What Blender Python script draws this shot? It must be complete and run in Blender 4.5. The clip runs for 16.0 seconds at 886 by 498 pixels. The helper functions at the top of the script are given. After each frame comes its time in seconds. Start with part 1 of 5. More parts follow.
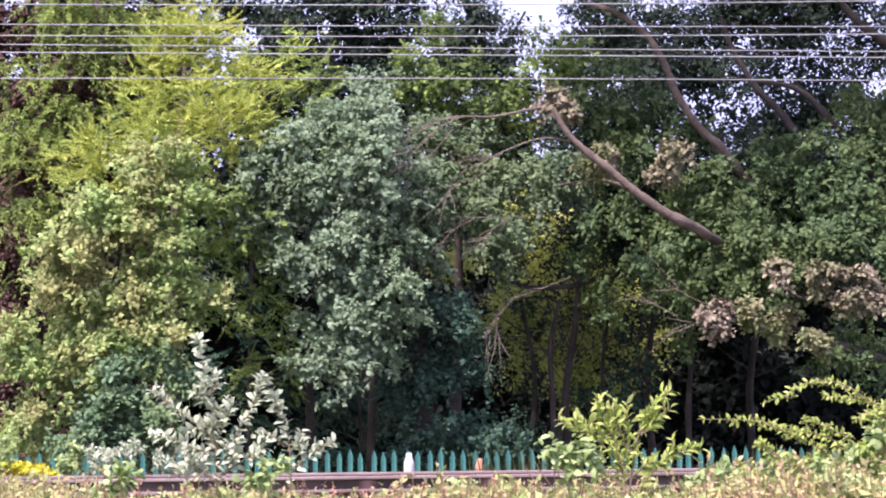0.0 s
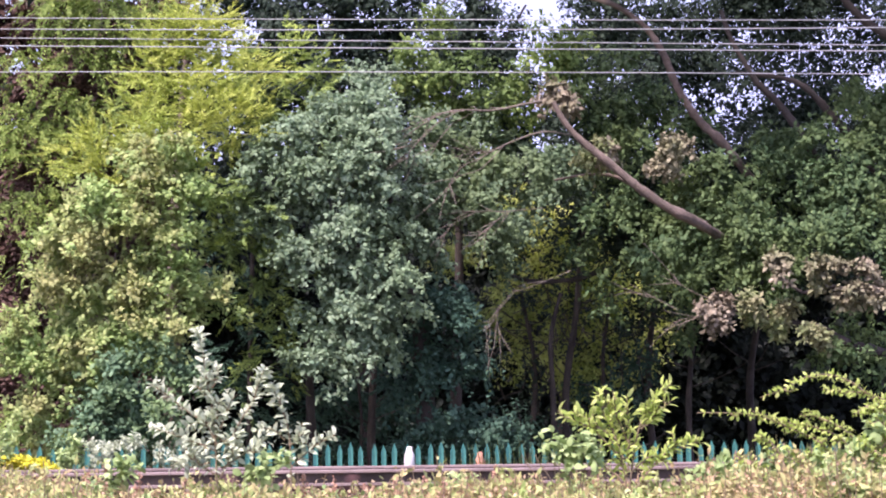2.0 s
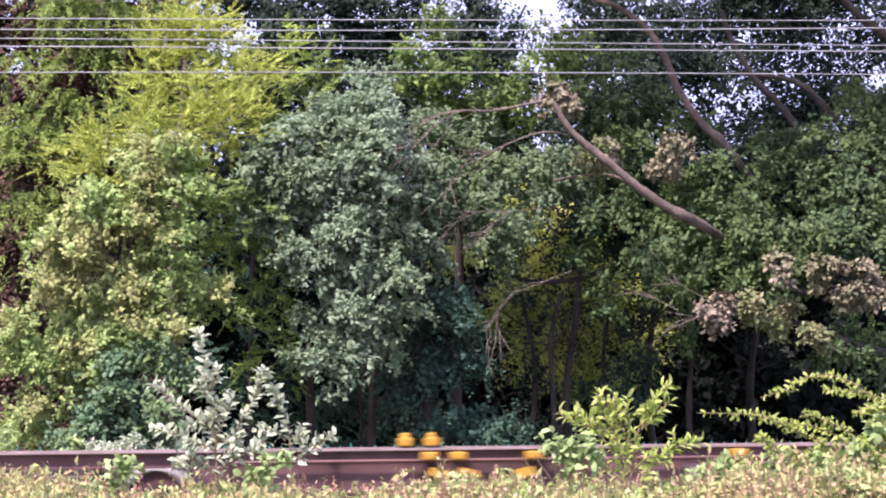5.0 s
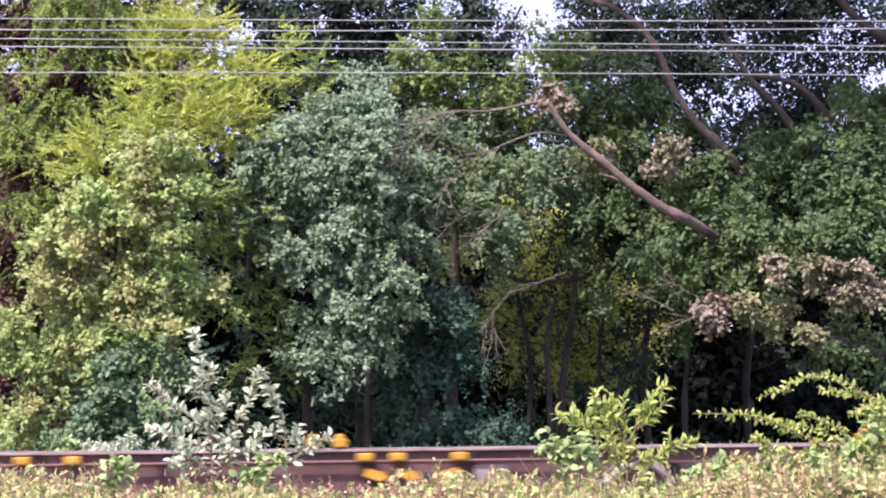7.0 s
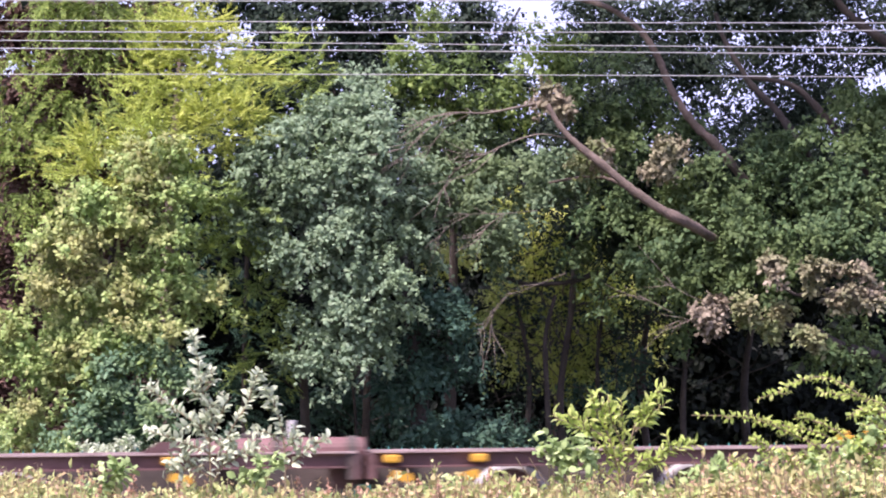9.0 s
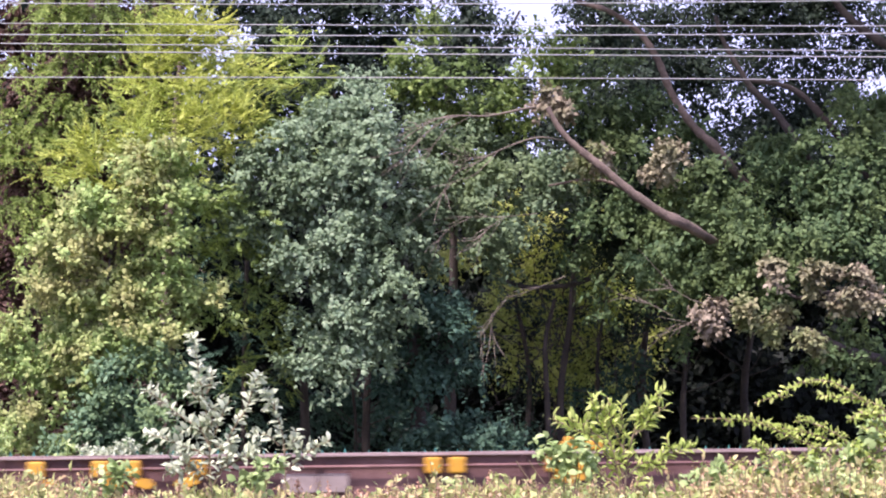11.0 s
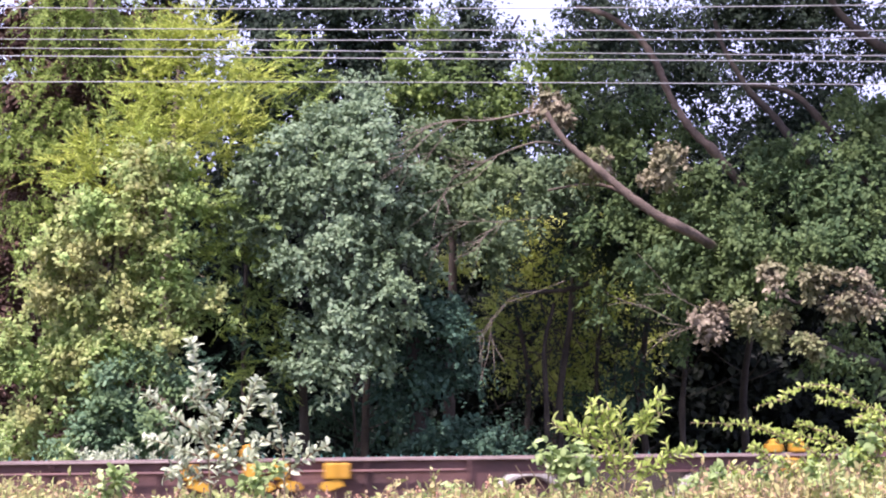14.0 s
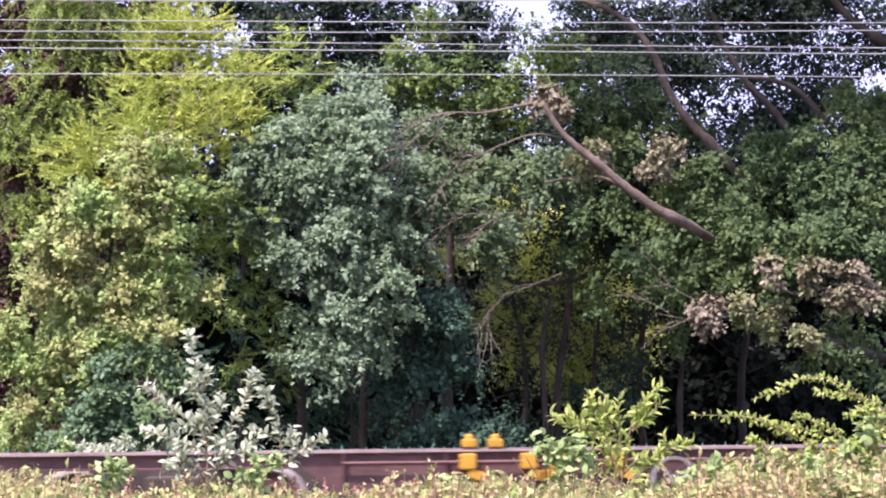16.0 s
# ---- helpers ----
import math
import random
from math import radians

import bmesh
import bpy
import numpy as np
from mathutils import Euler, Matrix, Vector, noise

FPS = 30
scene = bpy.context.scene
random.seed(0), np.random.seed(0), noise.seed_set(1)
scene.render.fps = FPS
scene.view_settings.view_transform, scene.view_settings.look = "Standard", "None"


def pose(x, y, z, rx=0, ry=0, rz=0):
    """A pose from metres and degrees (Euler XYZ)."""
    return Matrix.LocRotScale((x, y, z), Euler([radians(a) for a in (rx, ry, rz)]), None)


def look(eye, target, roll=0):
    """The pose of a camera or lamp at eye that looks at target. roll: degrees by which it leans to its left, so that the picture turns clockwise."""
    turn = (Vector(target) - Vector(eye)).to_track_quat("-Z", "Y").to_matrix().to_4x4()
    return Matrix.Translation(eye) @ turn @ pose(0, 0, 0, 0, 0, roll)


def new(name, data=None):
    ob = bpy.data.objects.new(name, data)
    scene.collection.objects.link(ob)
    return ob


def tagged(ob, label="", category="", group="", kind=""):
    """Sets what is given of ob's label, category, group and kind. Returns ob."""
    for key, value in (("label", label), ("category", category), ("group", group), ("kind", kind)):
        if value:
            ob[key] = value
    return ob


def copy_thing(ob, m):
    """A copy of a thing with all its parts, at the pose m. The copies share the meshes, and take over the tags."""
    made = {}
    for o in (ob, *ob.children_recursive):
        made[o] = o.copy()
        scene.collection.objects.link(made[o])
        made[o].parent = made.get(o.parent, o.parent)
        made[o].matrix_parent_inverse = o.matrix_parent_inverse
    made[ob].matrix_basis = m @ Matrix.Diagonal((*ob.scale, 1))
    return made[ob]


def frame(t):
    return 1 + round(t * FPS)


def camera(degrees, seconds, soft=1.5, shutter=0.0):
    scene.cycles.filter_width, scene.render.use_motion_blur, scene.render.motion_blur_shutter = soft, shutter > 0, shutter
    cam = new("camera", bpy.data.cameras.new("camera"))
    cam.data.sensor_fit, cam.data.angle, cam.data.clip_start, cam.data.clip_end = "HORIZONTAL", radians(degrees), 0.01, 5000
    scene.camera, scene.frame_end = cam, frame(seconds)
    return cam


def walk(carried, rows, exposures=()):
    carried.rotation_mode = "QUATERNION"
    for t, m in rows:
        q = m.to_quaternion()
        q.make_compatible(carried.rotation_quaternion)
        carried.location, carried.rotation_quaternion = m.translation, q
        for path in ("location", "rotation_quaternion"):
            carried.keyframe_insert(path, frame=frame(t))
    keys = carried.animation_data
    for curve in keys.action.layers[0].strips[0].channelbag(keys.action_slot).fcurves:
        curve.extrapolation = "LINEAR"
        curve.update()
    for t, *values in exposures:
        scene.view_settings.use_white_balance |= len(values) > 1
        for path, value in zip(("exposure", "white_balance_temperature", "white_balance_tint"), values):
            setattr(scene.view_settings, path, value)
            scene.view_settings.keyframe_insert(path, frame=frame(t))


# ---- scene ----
# camera: stands still on the near bank, hand-held sway only
cam = camera(26.73, 16.0, soft=2.05, shutter=0.42)
SWAY = [(0.0, 0.107, 0.171), (0.5, 0.122, 0.043), (1.0, 0.124, -0.023), (1.5, 0.130, -0.052), (2.0, 0.119, -0.023), (2.5, 0.127, 0.000), (3.0, 0.133, 0.049), (3.5, 0.159, 0.052), (4.0, 0.159, 0.020), (6.5, 0.029, -0.023), (7.0, 0.000, 0.000), (7.5, -0.038, 0.029), (8.0, -0.055, 0.026), (8.5, -0.055, 0.029), (9.0, -0.055, 0.055), (11.5, -0.055, 0.194), (12.0, -0.078, 0.255), (12.5, -0.078, 0.289), (13.0, -0.101, 0.295), (13.5, -0.101, 0.289), (14.0, -0.081, 0.286), (14.5, -0.084, 0.243), (15.0, -0.093, 0.188), (15.5, -0.107, 0.104), (16.0, -0.150, 0.046)]


def aim(yaw, lift):
    return pose(0, 0, 1.15, 95.676 + lift, 0, yaw) @ pose(0, 0, 0, 0, 0, -0.6)


walk(cam, [(t, aim(a, b)) for t, a, b in SWAY], exposures=[(0.0, 0.89, 6350, 33), (16.0, 0.89, 6350, 33)])

# daylight: bright hazy sky and a soft sun, high on the left behind the camera
world = bpy.data.worlds.new("sky")
scene.world = world
world.use_nodes = True
wn = world.node_tree.nodes
sky = wn.new("ShaderNodeTexSky")
sky.sky_type = "NISHITA"
sky.sun_disc = False
sky.sun_elevation = radians(58)
sky.sun_rotation = radians(222)
sky.air_density, sky.dust_density, sky.ozone_density = 1.0, 6.0, 1.0
wn["Background"].inputs["Strength"].default_value = 0.14
haze = wn.new("ShaderNodeMix")
haze.data_type = "RGBA"
haze.inputs["Factor"].default_value = 0.7
haze.inputs["B"].default_value = (5.1, 5.8, 8.7, 1)
world.node_tree.links.new(sky.outputs[0], haze.inputs["A"])
world.node_tree.links.new(haze.outputs["Result"], wn["Background"].inputs["Color"])
sun = new("sun", bpy.data.lights.new("sun", "SUN"))
sun.data.energy, sun.data.angle, sun.data.color = 5.0, radians(4), (1.0, 0.94, 0.86)
sun.matrix_basis = look((-10, -11.2, 24.2), (0, 0, 0))


# ---- materials ----
def mat(name, build):
    m = bpy.data.materials.new(name)
    m.use_nodes = True
    build(m.node_tree, m.node_tree.nodes, m.node_tree.links, m.node_tree.nodes["Principled BSDF"])
    return m


def ramp(n, stops):
    r = n.new("ShaderNodeValToRGB")
    while len(r.color_ramp.elements) < len(stops):
        r.color_ramp.elements.new(0.5)
    for e, (p, c) in zip(r.color_ramp.elements, stops):
        e.position, e.color = p, (*c, 1)
    return r


def noise_tex(n, l, scale, detail=4, rough=0.6):
    co = n.new("ShaderNodeTexCoord")
    x = n.new("ShaderNodeTexNoise")
    x.inputs["Scale"].default_value, x.inputs["Detail"].default_value, x.inputs["Roughness"].default_value = scale, detail, rough
    l.new(co.outputs["Object"], x.inputs["Vector"])
    return x


def leaf_mat(name, dark, mid, light, patch=None, sheer=0.3, rough=0.6, scale=0.9):
    """Leaves: each one its own shade, drifting in patches over the crown, partly letting light through."""
    def build(t, n, l, b):
        g = n.new("ShaderNodeNewGeometry")
        r = ramp(n, [(0.0, dark), (0.5, mid), (1.0, light)])
        l.new(g.outputs["Random Per Island"], r.inputs[0])
        x = noise_tex(n, l, scale, 3)
        k = ramp(n, [(0.42, (0, 0, 0)), (0.62, (1, 1, 1))])
        l.new(x.outputs[0], k.inputs[0])
        mx = n.new("ShaderNodeMix")
        mx.data_type = "RGBA"
        l.new(k.outputs[0], mx.inputs["Factor"])
        l.new(r.outputs[0], mx.inputs["A"])
        if patch:
            r2 = ramp(n, [(0.0, tuple(0.6 * c for c in patch)), (1.0, tuple(1.25 * c for c in patch))])
            l.new(g.outputs["Random Per Island"], r2.inputs[0])
            l.new(r2.outputs[0], mx.inputs["B"])
        else:
            l.new(r.outputs[0], mx.inputs["B"])
        l.new(mx.outputs["Result"], b.inputs["Base Color"])
        b.inputs["Roughness"].default_value = rough
        b.inputs["Specular IOR Level"].default_value = 0.14
        tr = n.new("ShaderNodeBsdfTranslucent")
        l.new(mx.outputs["Result"], tr.inputs["Color"])
        ms = n.new("ShaderNodeMixShader")
        ms.inputs[0].default_value = sheer
        l.new(b.outputs[0], ms.inputs[1])
        l.new(tr.outputs[0], ms.inputs[2])
        l.new(ms.outputs[0], n["Material Output"].inputs["Surface"])
    return mat(name, build)


def surface(name, stops, scale, rough=0.8, metal=0.0, bump=0.3, fine=60, spread=0.15):
    """A surface with stains at one scale and grain at another, and fine relief."""
    def build(t, n, l, b):
        x, y = noise_tex(n, l, scale, 6), noise_tex(n, l, fine, 3)
        ad = n.new("ShaderNodeMath")
        ad.operation = "MULTIPLY_ADD"
        l.new(y.outputs[0], ad.inputs[0])
        ad.inputs[1].default_value = spread * 2
        l.new(x.outputs[0], ad.inputs[2])
        sb = n.new("ShaderNodeMath")
        sb.operation = "SUBTRACT"
        l.new(ad.outputs[0], sb.inputs[0])
        sb.inputs[1].default_value = spread
        r = ramp(n, stops)
        l.new(sb.outputs[0], r.inputs[0])
        l.new(r.outputs[0], b.inputs["Base Color"])
        b.inputs["Roughness"].default_value, b.inputs["Metallic"].default_value = rough, metal
        bp = n.new("ShaderNodeBump")
        bp.inputs["Strength"].default_value, bp.inputs["Distance"].default_value = bump, 0.02
        l.new(y.outputs[0], bp.inputs["Height"])
        l.new(bp.outputs[0], b.inputs["Normal"])
    return mat(name, build)


M_BARK = surface("bark", [(0.3, (0.06, 0.045, 0.035)), (0.7, (0.2, 0.15, 0.12))], 3, 0.9, bump=0.8, fine=35)
# Darker copy of the bark, with the wood's shade put into its colour.
M_BARK_SHADED = surface("shaded_bark", [(0.3, (0.02, 0.016, 0.014)), (0.7, (0.07, 0.055, 0.045))], 3, 0.9, bump=0.8, fine=35)
M_BARK_PALE = surface("pale_bark", [(0.3, (0.06, 0.045, 0.036)), (0.5, (0.13, 0.095, 0.074)), (0.72, (0.24, 0.175, 0.135))], 4, 0.9, bump=0.6, fine=30)
M_TWIG = surface("dead_twig", [(0.3, (0.1, 0.08, 0.065)), (0.7, (0.24, 0.2, 0.155))], 4, 0.9)
M_STEM = surface("green_stem", [(0.3, (0.14, 0.1, 0.06)), (0.7, (0.26, 0.2, 0.12))], 6, 0.7)
M_SOIL = surface("soil_and_grass", [(0.3, (0.05, 0.045, 0.03)), (0.5, (0.09, 0.1, 0.04)), (0.7, (0.16, 0.15, 0.08))], 0.8, 0.95, bump=0.8, fine=12)
M_BALLAST = surface("ballast", [(0.3, (0.13, 0.11, 0.1)), (0.7, (0.3, 0.27, 0.24))], 2, 0.95, bump=1.0, fine=22, spread=0.3)
M_CONCRETE = surface("concrete", [(0.3, (0.3, 0.29, 0.27)), (0.7, (0.45, 0.43, 0.4))], 3, 0.9)
M_RUST = surface("rusty_brown_steel", [(0.3, (0.05, 0.026, 0.026)), (0.5, (0.1, 0.047, 0.045)), (0.72, (0.18, 0.095, 0.088))], 1.3, 0.7, bump=0.2, fine=25)
M_RUST_RED = surface("red_brown_paint", [(0.3, (0.09, 0.042, 0.038)), (0.6, (0.165, 0.078, 0.072)), (0.8, (0.25, 0.14, 0.125))], 1.6, 0.6, bump=0.15, fine=25)
M_DECK = surface("worn_deck_steel", [(0.3, (0.17, 0.12, 0.11)), (0.7, (0.34, 0.26, 0.24))], 2.2, 0.6, bump=0.2)
M_UNDER = surface("grimy_underframe", [(0.3, (0.03, 0.025, 0.022)), (0.7, (0.1, 0.075, 0.065))], 2.5, 0.85)
M_WHEEL = surface("worn_wheel_steel", [(0.3, (0.3, 0.28, 0.26)), (0.7, (0.55, 0.52, 0.5))], 4, 0.45, metal=0.4)
M_YELLOW = surface("chipped_yellow_paint", [(0.28, (0.42, 0.22, 0.03)), (0.5, (0.5, 0.26, 0.02)), (0.8, (0.58, 0.33, 0.035))], 5, 0.55, bump=0.1)
M_WHITE = surface("dirty_white_paint", [(0.3, (0.45, 0.43, 0.4)), (0.7, (0.72, 0.7, 0.66))], 5, 0.7)
M_GREYBOX = surface("grey_painted_plate", [(0.3, (0.18, 0.14, 0.125)), (0.7, (0.32, 0.26, 0.24))], 3, 0.7)
M_FENCE = surface("teal_green_paint", [(0.3, (0.022, 0.12, 0.1)), (0.7, (0.05, 0.22, 0.185))], 3, 0.55, bump=0.1)
M_RAIL = surface("rail_steel", [(0.3, (0.16, 0.09, 0.06)), (0.7, (0.3, 0.18, 0.12))], 4, 0.6)
M_WIRE = surface("weathered_wire", [(0.3, (0.26, 0.27, 0.28)), (0.7, (0.4, 0.4, 0.41))], 2, 0.5, metal=0.2)
M_TERRA = surface("terracotta", [(0.3, (0.35, 0.16, 0.1)), (0.7, (0.5, 0.26, 0.17))], 6, 0.85)

L_SPRUCE = leaf_mat("spruce_needles", (0.13, 0.2, 0.05), (0.22, 0.31, 0.075), (0.35, 0.43, 0.12), (0.2, 0.28, 0.08))
L_GOLD = leaf_mat("golden_cypress", (0.29, 0.35, 0.07), (0.43, 0.49, 0.11), (0.58, 0.62, 0.17), (0.34, 0.43, 0.1))
L_CYPRESS = leaf_mat("green_cypress", (0.17, 0.25, 0.07), (0.32, 0.43, 0.1), (0.5, 0.6, 0.15), (0.19, 0.28, 0.09))
L_THORN = leaf_mat("hawthorn_leaves", (0.2, 0.31, 0.1), (0.29, 0.41, 0.135), (0.4, 0.51, 0.19), (0.36, 0.37, 0.15), scale=1.3)
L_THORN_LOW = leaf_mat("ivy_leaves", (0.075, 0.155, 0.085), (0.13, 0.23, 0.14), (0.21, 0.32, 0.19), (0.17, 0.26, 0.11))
# Dark blue-green for leaves under the crowns: shade put into the leaf colour.
L_DEEP_SHADE = leaf_mat("deep_shade_leaves", (0.035, 0.08, 0.055), (0.06, 0.125, 0.085), (0.1, 0.18, 0.125), (0.055, 0.11, 0.07))
L_SILVER = leaf_mat("grey_green_leaves", (0.15, 0.235, 0.14), (0.215, 0.305, 0.19), (0.29, 0.38, 0.245), (0.19, 0.275, 0.15))
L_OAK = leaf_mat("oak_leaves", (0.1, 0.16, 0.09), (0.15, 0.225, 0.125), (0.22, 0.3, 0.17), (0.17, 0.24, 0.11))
L_OAK_LIT = leaf_mat("lit_oak_leaves", (0.09, 0.14, 0.04), (0.16, 0.24, 0.06), (0.27, 0.34, 0.1), (0.12, 0.19, 0.06))
# The backlit darkness of the canopy is part of this leaf colour.
L_CANOPY_SHADE = leaf_mat("shaded_canopy_leaves", (0.02, 0.034, 0.022), (0.036, 0.058, 0.038), (0.06, 0.09, 0.058), (0.03, 0.05, 0.034), sheer=0.2)
L_RIGHT = leaf_mat("right_oak_leaves", (0.05, 0.095, 0.042), (0.085, 0.145, 0.062), (0.14, 0.21, 0.09), (0.105, 0.155, 0.055))
L_BROWN = leaf_mat("withered_leaves", (0.13, 0.11, 0.08), (0.21, 0.175, 0.125), (0.34, 0.29, 0.21), (0.22, 0.23, 0.12), sheer=0.15)
# Sunlight of the clearing is put into a brighter, sheerer leaf colour.
L_SUNNY = leaf_mat("sun_tinted_leaves", (0.4, 0.47, 0.12), (0.58, 0.63, 0.18), (0.76, 0.78, 0.28), (0.36, 0.46, 0.13), sheer=0.5)
# Near-black leaves: the deep shade inside the wood is put into their colour.
L_WOOD_SHADE = leaf_mat("shaded_wood_leaves", (0.006, 0.009, 0.008), (0.014, 0.02, 0.016), (0.028, 0.038, 0.026), (0.012, 0.018, 0.014), sheer=0.15)
L_PALE = leaf_mat("pale_felted_leaves", dark=(0.36, 0.42, 0.28), mid=(0.48, 0.54, 0.39), light=(0.64, 0.68, 0.51), patch=(0.41, 0.47, 0.32), sheer=0.32, rough=0.75, scale=3)
L_LIME = leaf_mat("yellow_green_leaves", (0.27, 0.38, 0.08), (0.42, 0.52, 0.13), (0.62, 0.67, 0.25), (0.36, 0.46, 0.12), sheer=0.4, scale=3)
L_BRAMBLE = leaf_mat("bramble_leaves", (0.2, 0.3, 0.11), (0.34, 0.45, 0.18), (0.52, 0.6, 0.3), (0.3, 0.4, 0.16), scale=3)
L_DRY = leaf_mat("dry_seed_heads", (0.27, 0.16, 0.1), (0.43, 0.28, 0.18), (0.6, 0.44, 0.3), (0.45, 0.36, 0.18), sheer=0.25, rough=0.8, scale=2.5)
L_GRASS = leaf_mat("grass_blades", (0.2, 0.28, 0.08), (0.33, 0.41, 0.14), (0.5, 0.53, 0.24), (0.44, 0.38, 0.18), sheer=0.3, scale=2)
L_OLIVE = leaf_mat("olive_leaves", (0.13, 0.17, 0.07), (0.21, 0.26, 0.11), (0.33, 0.37, 0.18), (0.25, 0.24, 0.13), scale=2)
L_DOCK = leaf_mat("rusty_dock_seed", (0.3, 0.16, 0.11), (0.46, 0.27, 0.19), (0.62, 0.42, 0.31), sheer=0.2, rough=0.8)


# ---- tools ----
rng = np.random.default_rng(7)


def part(name, bm, material, parent=None, label="", smooth=False):
    me = bpy.data.meshes.new(name)
    bm.to_mesh(me)
    bm.free()
    if smooth:
        me.polygons.foreach_set("use_smooth", np.ones(len(me.polygons), bool))
    me.materials.append(material)
    ob = new(name, me)
    ob.parent = parent
    return tagged(ob, label)


def thing(name, label, category, group="", at=(0, 0, 0), kind=""):
    ob = new(name)
    ob.location = at
    return tagged(ob, label, category, group, kind)


def raw(name, verts, faces, material, parent=None, label="", smooth=False):
    """A mesh out of arrays: faces all of one length."""
    me = bpy.data.meshes.new(name)
    v, f = np.asarray(verts, np.float32), np.asarray(faces, np.int32)
    me.vertices.add(len(v))
    me.vertices.foreach_set("co", v.ravel())
    me.loops.add(f.size)
    me.loops.foreach_set("vertex_index", f.ravel())
    me.polygons.add(len(f))
    me.polygons.foreach_set("loop_start", np.arange(len(f), dtype=np.int32) * f.shape[1])
    if smooth:
        me.polygons.foreach_set("use_smooth", np.ones(len(f), bool))
    me.update(calc_edges=True)
    me.materials.append(material)
    ob = new(name, me)
    ob.parent = parent
    return tagged(ob, label)


def box(bm, x0, x1, y0, y1, z0, z1, bevel=0.0):
    r = bmesh.ops.create_cube(bm, size=1)
    for v in r["verts"]:
        v.co = Vector(((x0 + x1) / 2 + v.co.x * (x1 - x0), (y0 + y1) / 2 + v.co.y * (y1 - y0), (z0 + z1) / 2 + v.co.z * (z1 - z0)))
    if bevel:
        es = list({e for v in r["verts"] for e in v.link_edges})
        bmesh.ops.bevel(bm, geom=es, offset=bevel, segments=2, affect="EDGES", profile=0.6)
    return bm


def profile(bm, outline, y0, y1):
    """A plate cut to an outline of (x, z), from y0 to y1."""
    a = [bm.verts.new((x, y0, z)) for x, z in outline]
    b = [bm.verts.new((x, y1, z)) for x, z in outline]
    bm.faces.new(a)
    bm.faces.new(b[::-1])
    for i in range(len(a)):
        j = (i + 1) % len(a)
        bm.faces.new((a[j], a[i], b[i], b[j]))
    bmesh.ops.recalc_face_normals(bm, faces=bm.faces)
    return bm


def lathe(bm, rings, axis="y", at=(0, 0, 0), n=28, caps=True):
    """A turned form: rings of (along, radius)."""
    rows = []
    for a, r in rings:
        row = []
        for i in range(n):
            c, s = r * math.cos(2 * math.pi * i / n), r * math.sin(2 * math.pi * i / n)
            p = {"y": (c, a, s), "x": (a, c, s), "z": (c, s, a)}[axis]
            row.append(bm.verts.new(Vector(p) + Vector(at)))
        rows.append(row)
    for p, q in zip(rows, rows[1:]):
        for i in range(n):
            bm.faces.new((p[i], p[(i + 1) % n], q[(i + 1) % n], q[i]))
    for end in (rows[0], rows[-1]) if caps else ():
        bm.faces.new(end)
    bmesh.ops.recalc_face_normals(bm, faces=bm.faces)
    return bm


def smooth_line(points, n):
    """n points on a smooth line through the given ones."""
    p = np.array(points, float)
    p = np.vstack([2 * p[0] - p[1], p, 2 * p[-1] - p[-2]])
    out = []
    for u in np.linspace(0, len(p) - 3 - 1e-6, n):
        i, f = int(u), u - int(u)
        a, b, c, d = p[i], p[i + 1], p[i + 2], p[i + 3]
        out.append(0.5 * (2 * b + (c - a) * f + (2 * a - 5 * b + 4 * c - d) * f * f + (3 * b - a - 3 * c + d) * f ** 3))
    return np.array(out)


def tubes(lines, sides=7, rough=0.0):
    """Verts and quads of tapered round branches: each line is (points, radius at start, radius at end)."""
    V, Fc, base = [], [], 0
    for points, r0, r1 in lines:
        p = np.asarray(points, float)
        m = len(p)
        d = np.gradient(p, axis=0)
        d /= np.linalg.norm(d, axis=1)[:, None] + 1e-9
        ref = np.where(np.abs(d[:, 2:3]) > 0.9, [[1.0, 0, 0]], [[0, 0, 1.0]])
        s = np.cross(d, ref)
        s /= np.linalg.norm(s, axis=1)[:, None] + 1e-9
        t = np.cross(d, s)
        r = np.linspace(r0, r1, m)[:, None] * (1 + rough * rng.normal(size=(m, 1)))
        for k in range(sides):
            a = 2 * math.pi * k / sides
            V.append(p + r * (math.cos(a) * s + math.sin(a) * t) * (1 + rough * 0.6 * rng.normal(size=(m, 1))))
        for k in range(sides):
            k2 = (k + 1) % sides
            i = np.arange(m - 1)
            Fc.append(np.stack([base + k * m + i, base + k2 * m + i, base + k2 * m + i + 1, base + k * m + i + 1], 1))
        base += sides * m
    return np.concatenate(V), np.concatenate(Fc)


def branch(name, lines, material, parent=None, sides=8, rough=0.05, label=""):
    full = [(smooth_line(p, max(6, len(p) * 5)), a, b) for p, a, b in lines]
    v, f = tubes(full, sides, rough)
    return raw(name, v, f, material, parent, label, smooth=True)


def unit(v):
    return v / (np.linalg.norm(v, axis=-1, keepdims=True) + 1e-9)


OVAL = [(0.0, 0.0, 0.0), (0.3, 0.42, 0.1), (0.68, 0.4, 0.08), (1.0, 0.0, -0.08), (0.68, -0.4, 0.08), (0.3, -0.42, 0.1)]
NARROW = [(0.0, 0.0, 0.0), (0.45, 0.5, 0.08), (1.0, 0.0, -0.05), (0.45, -0.5, 0.08)]


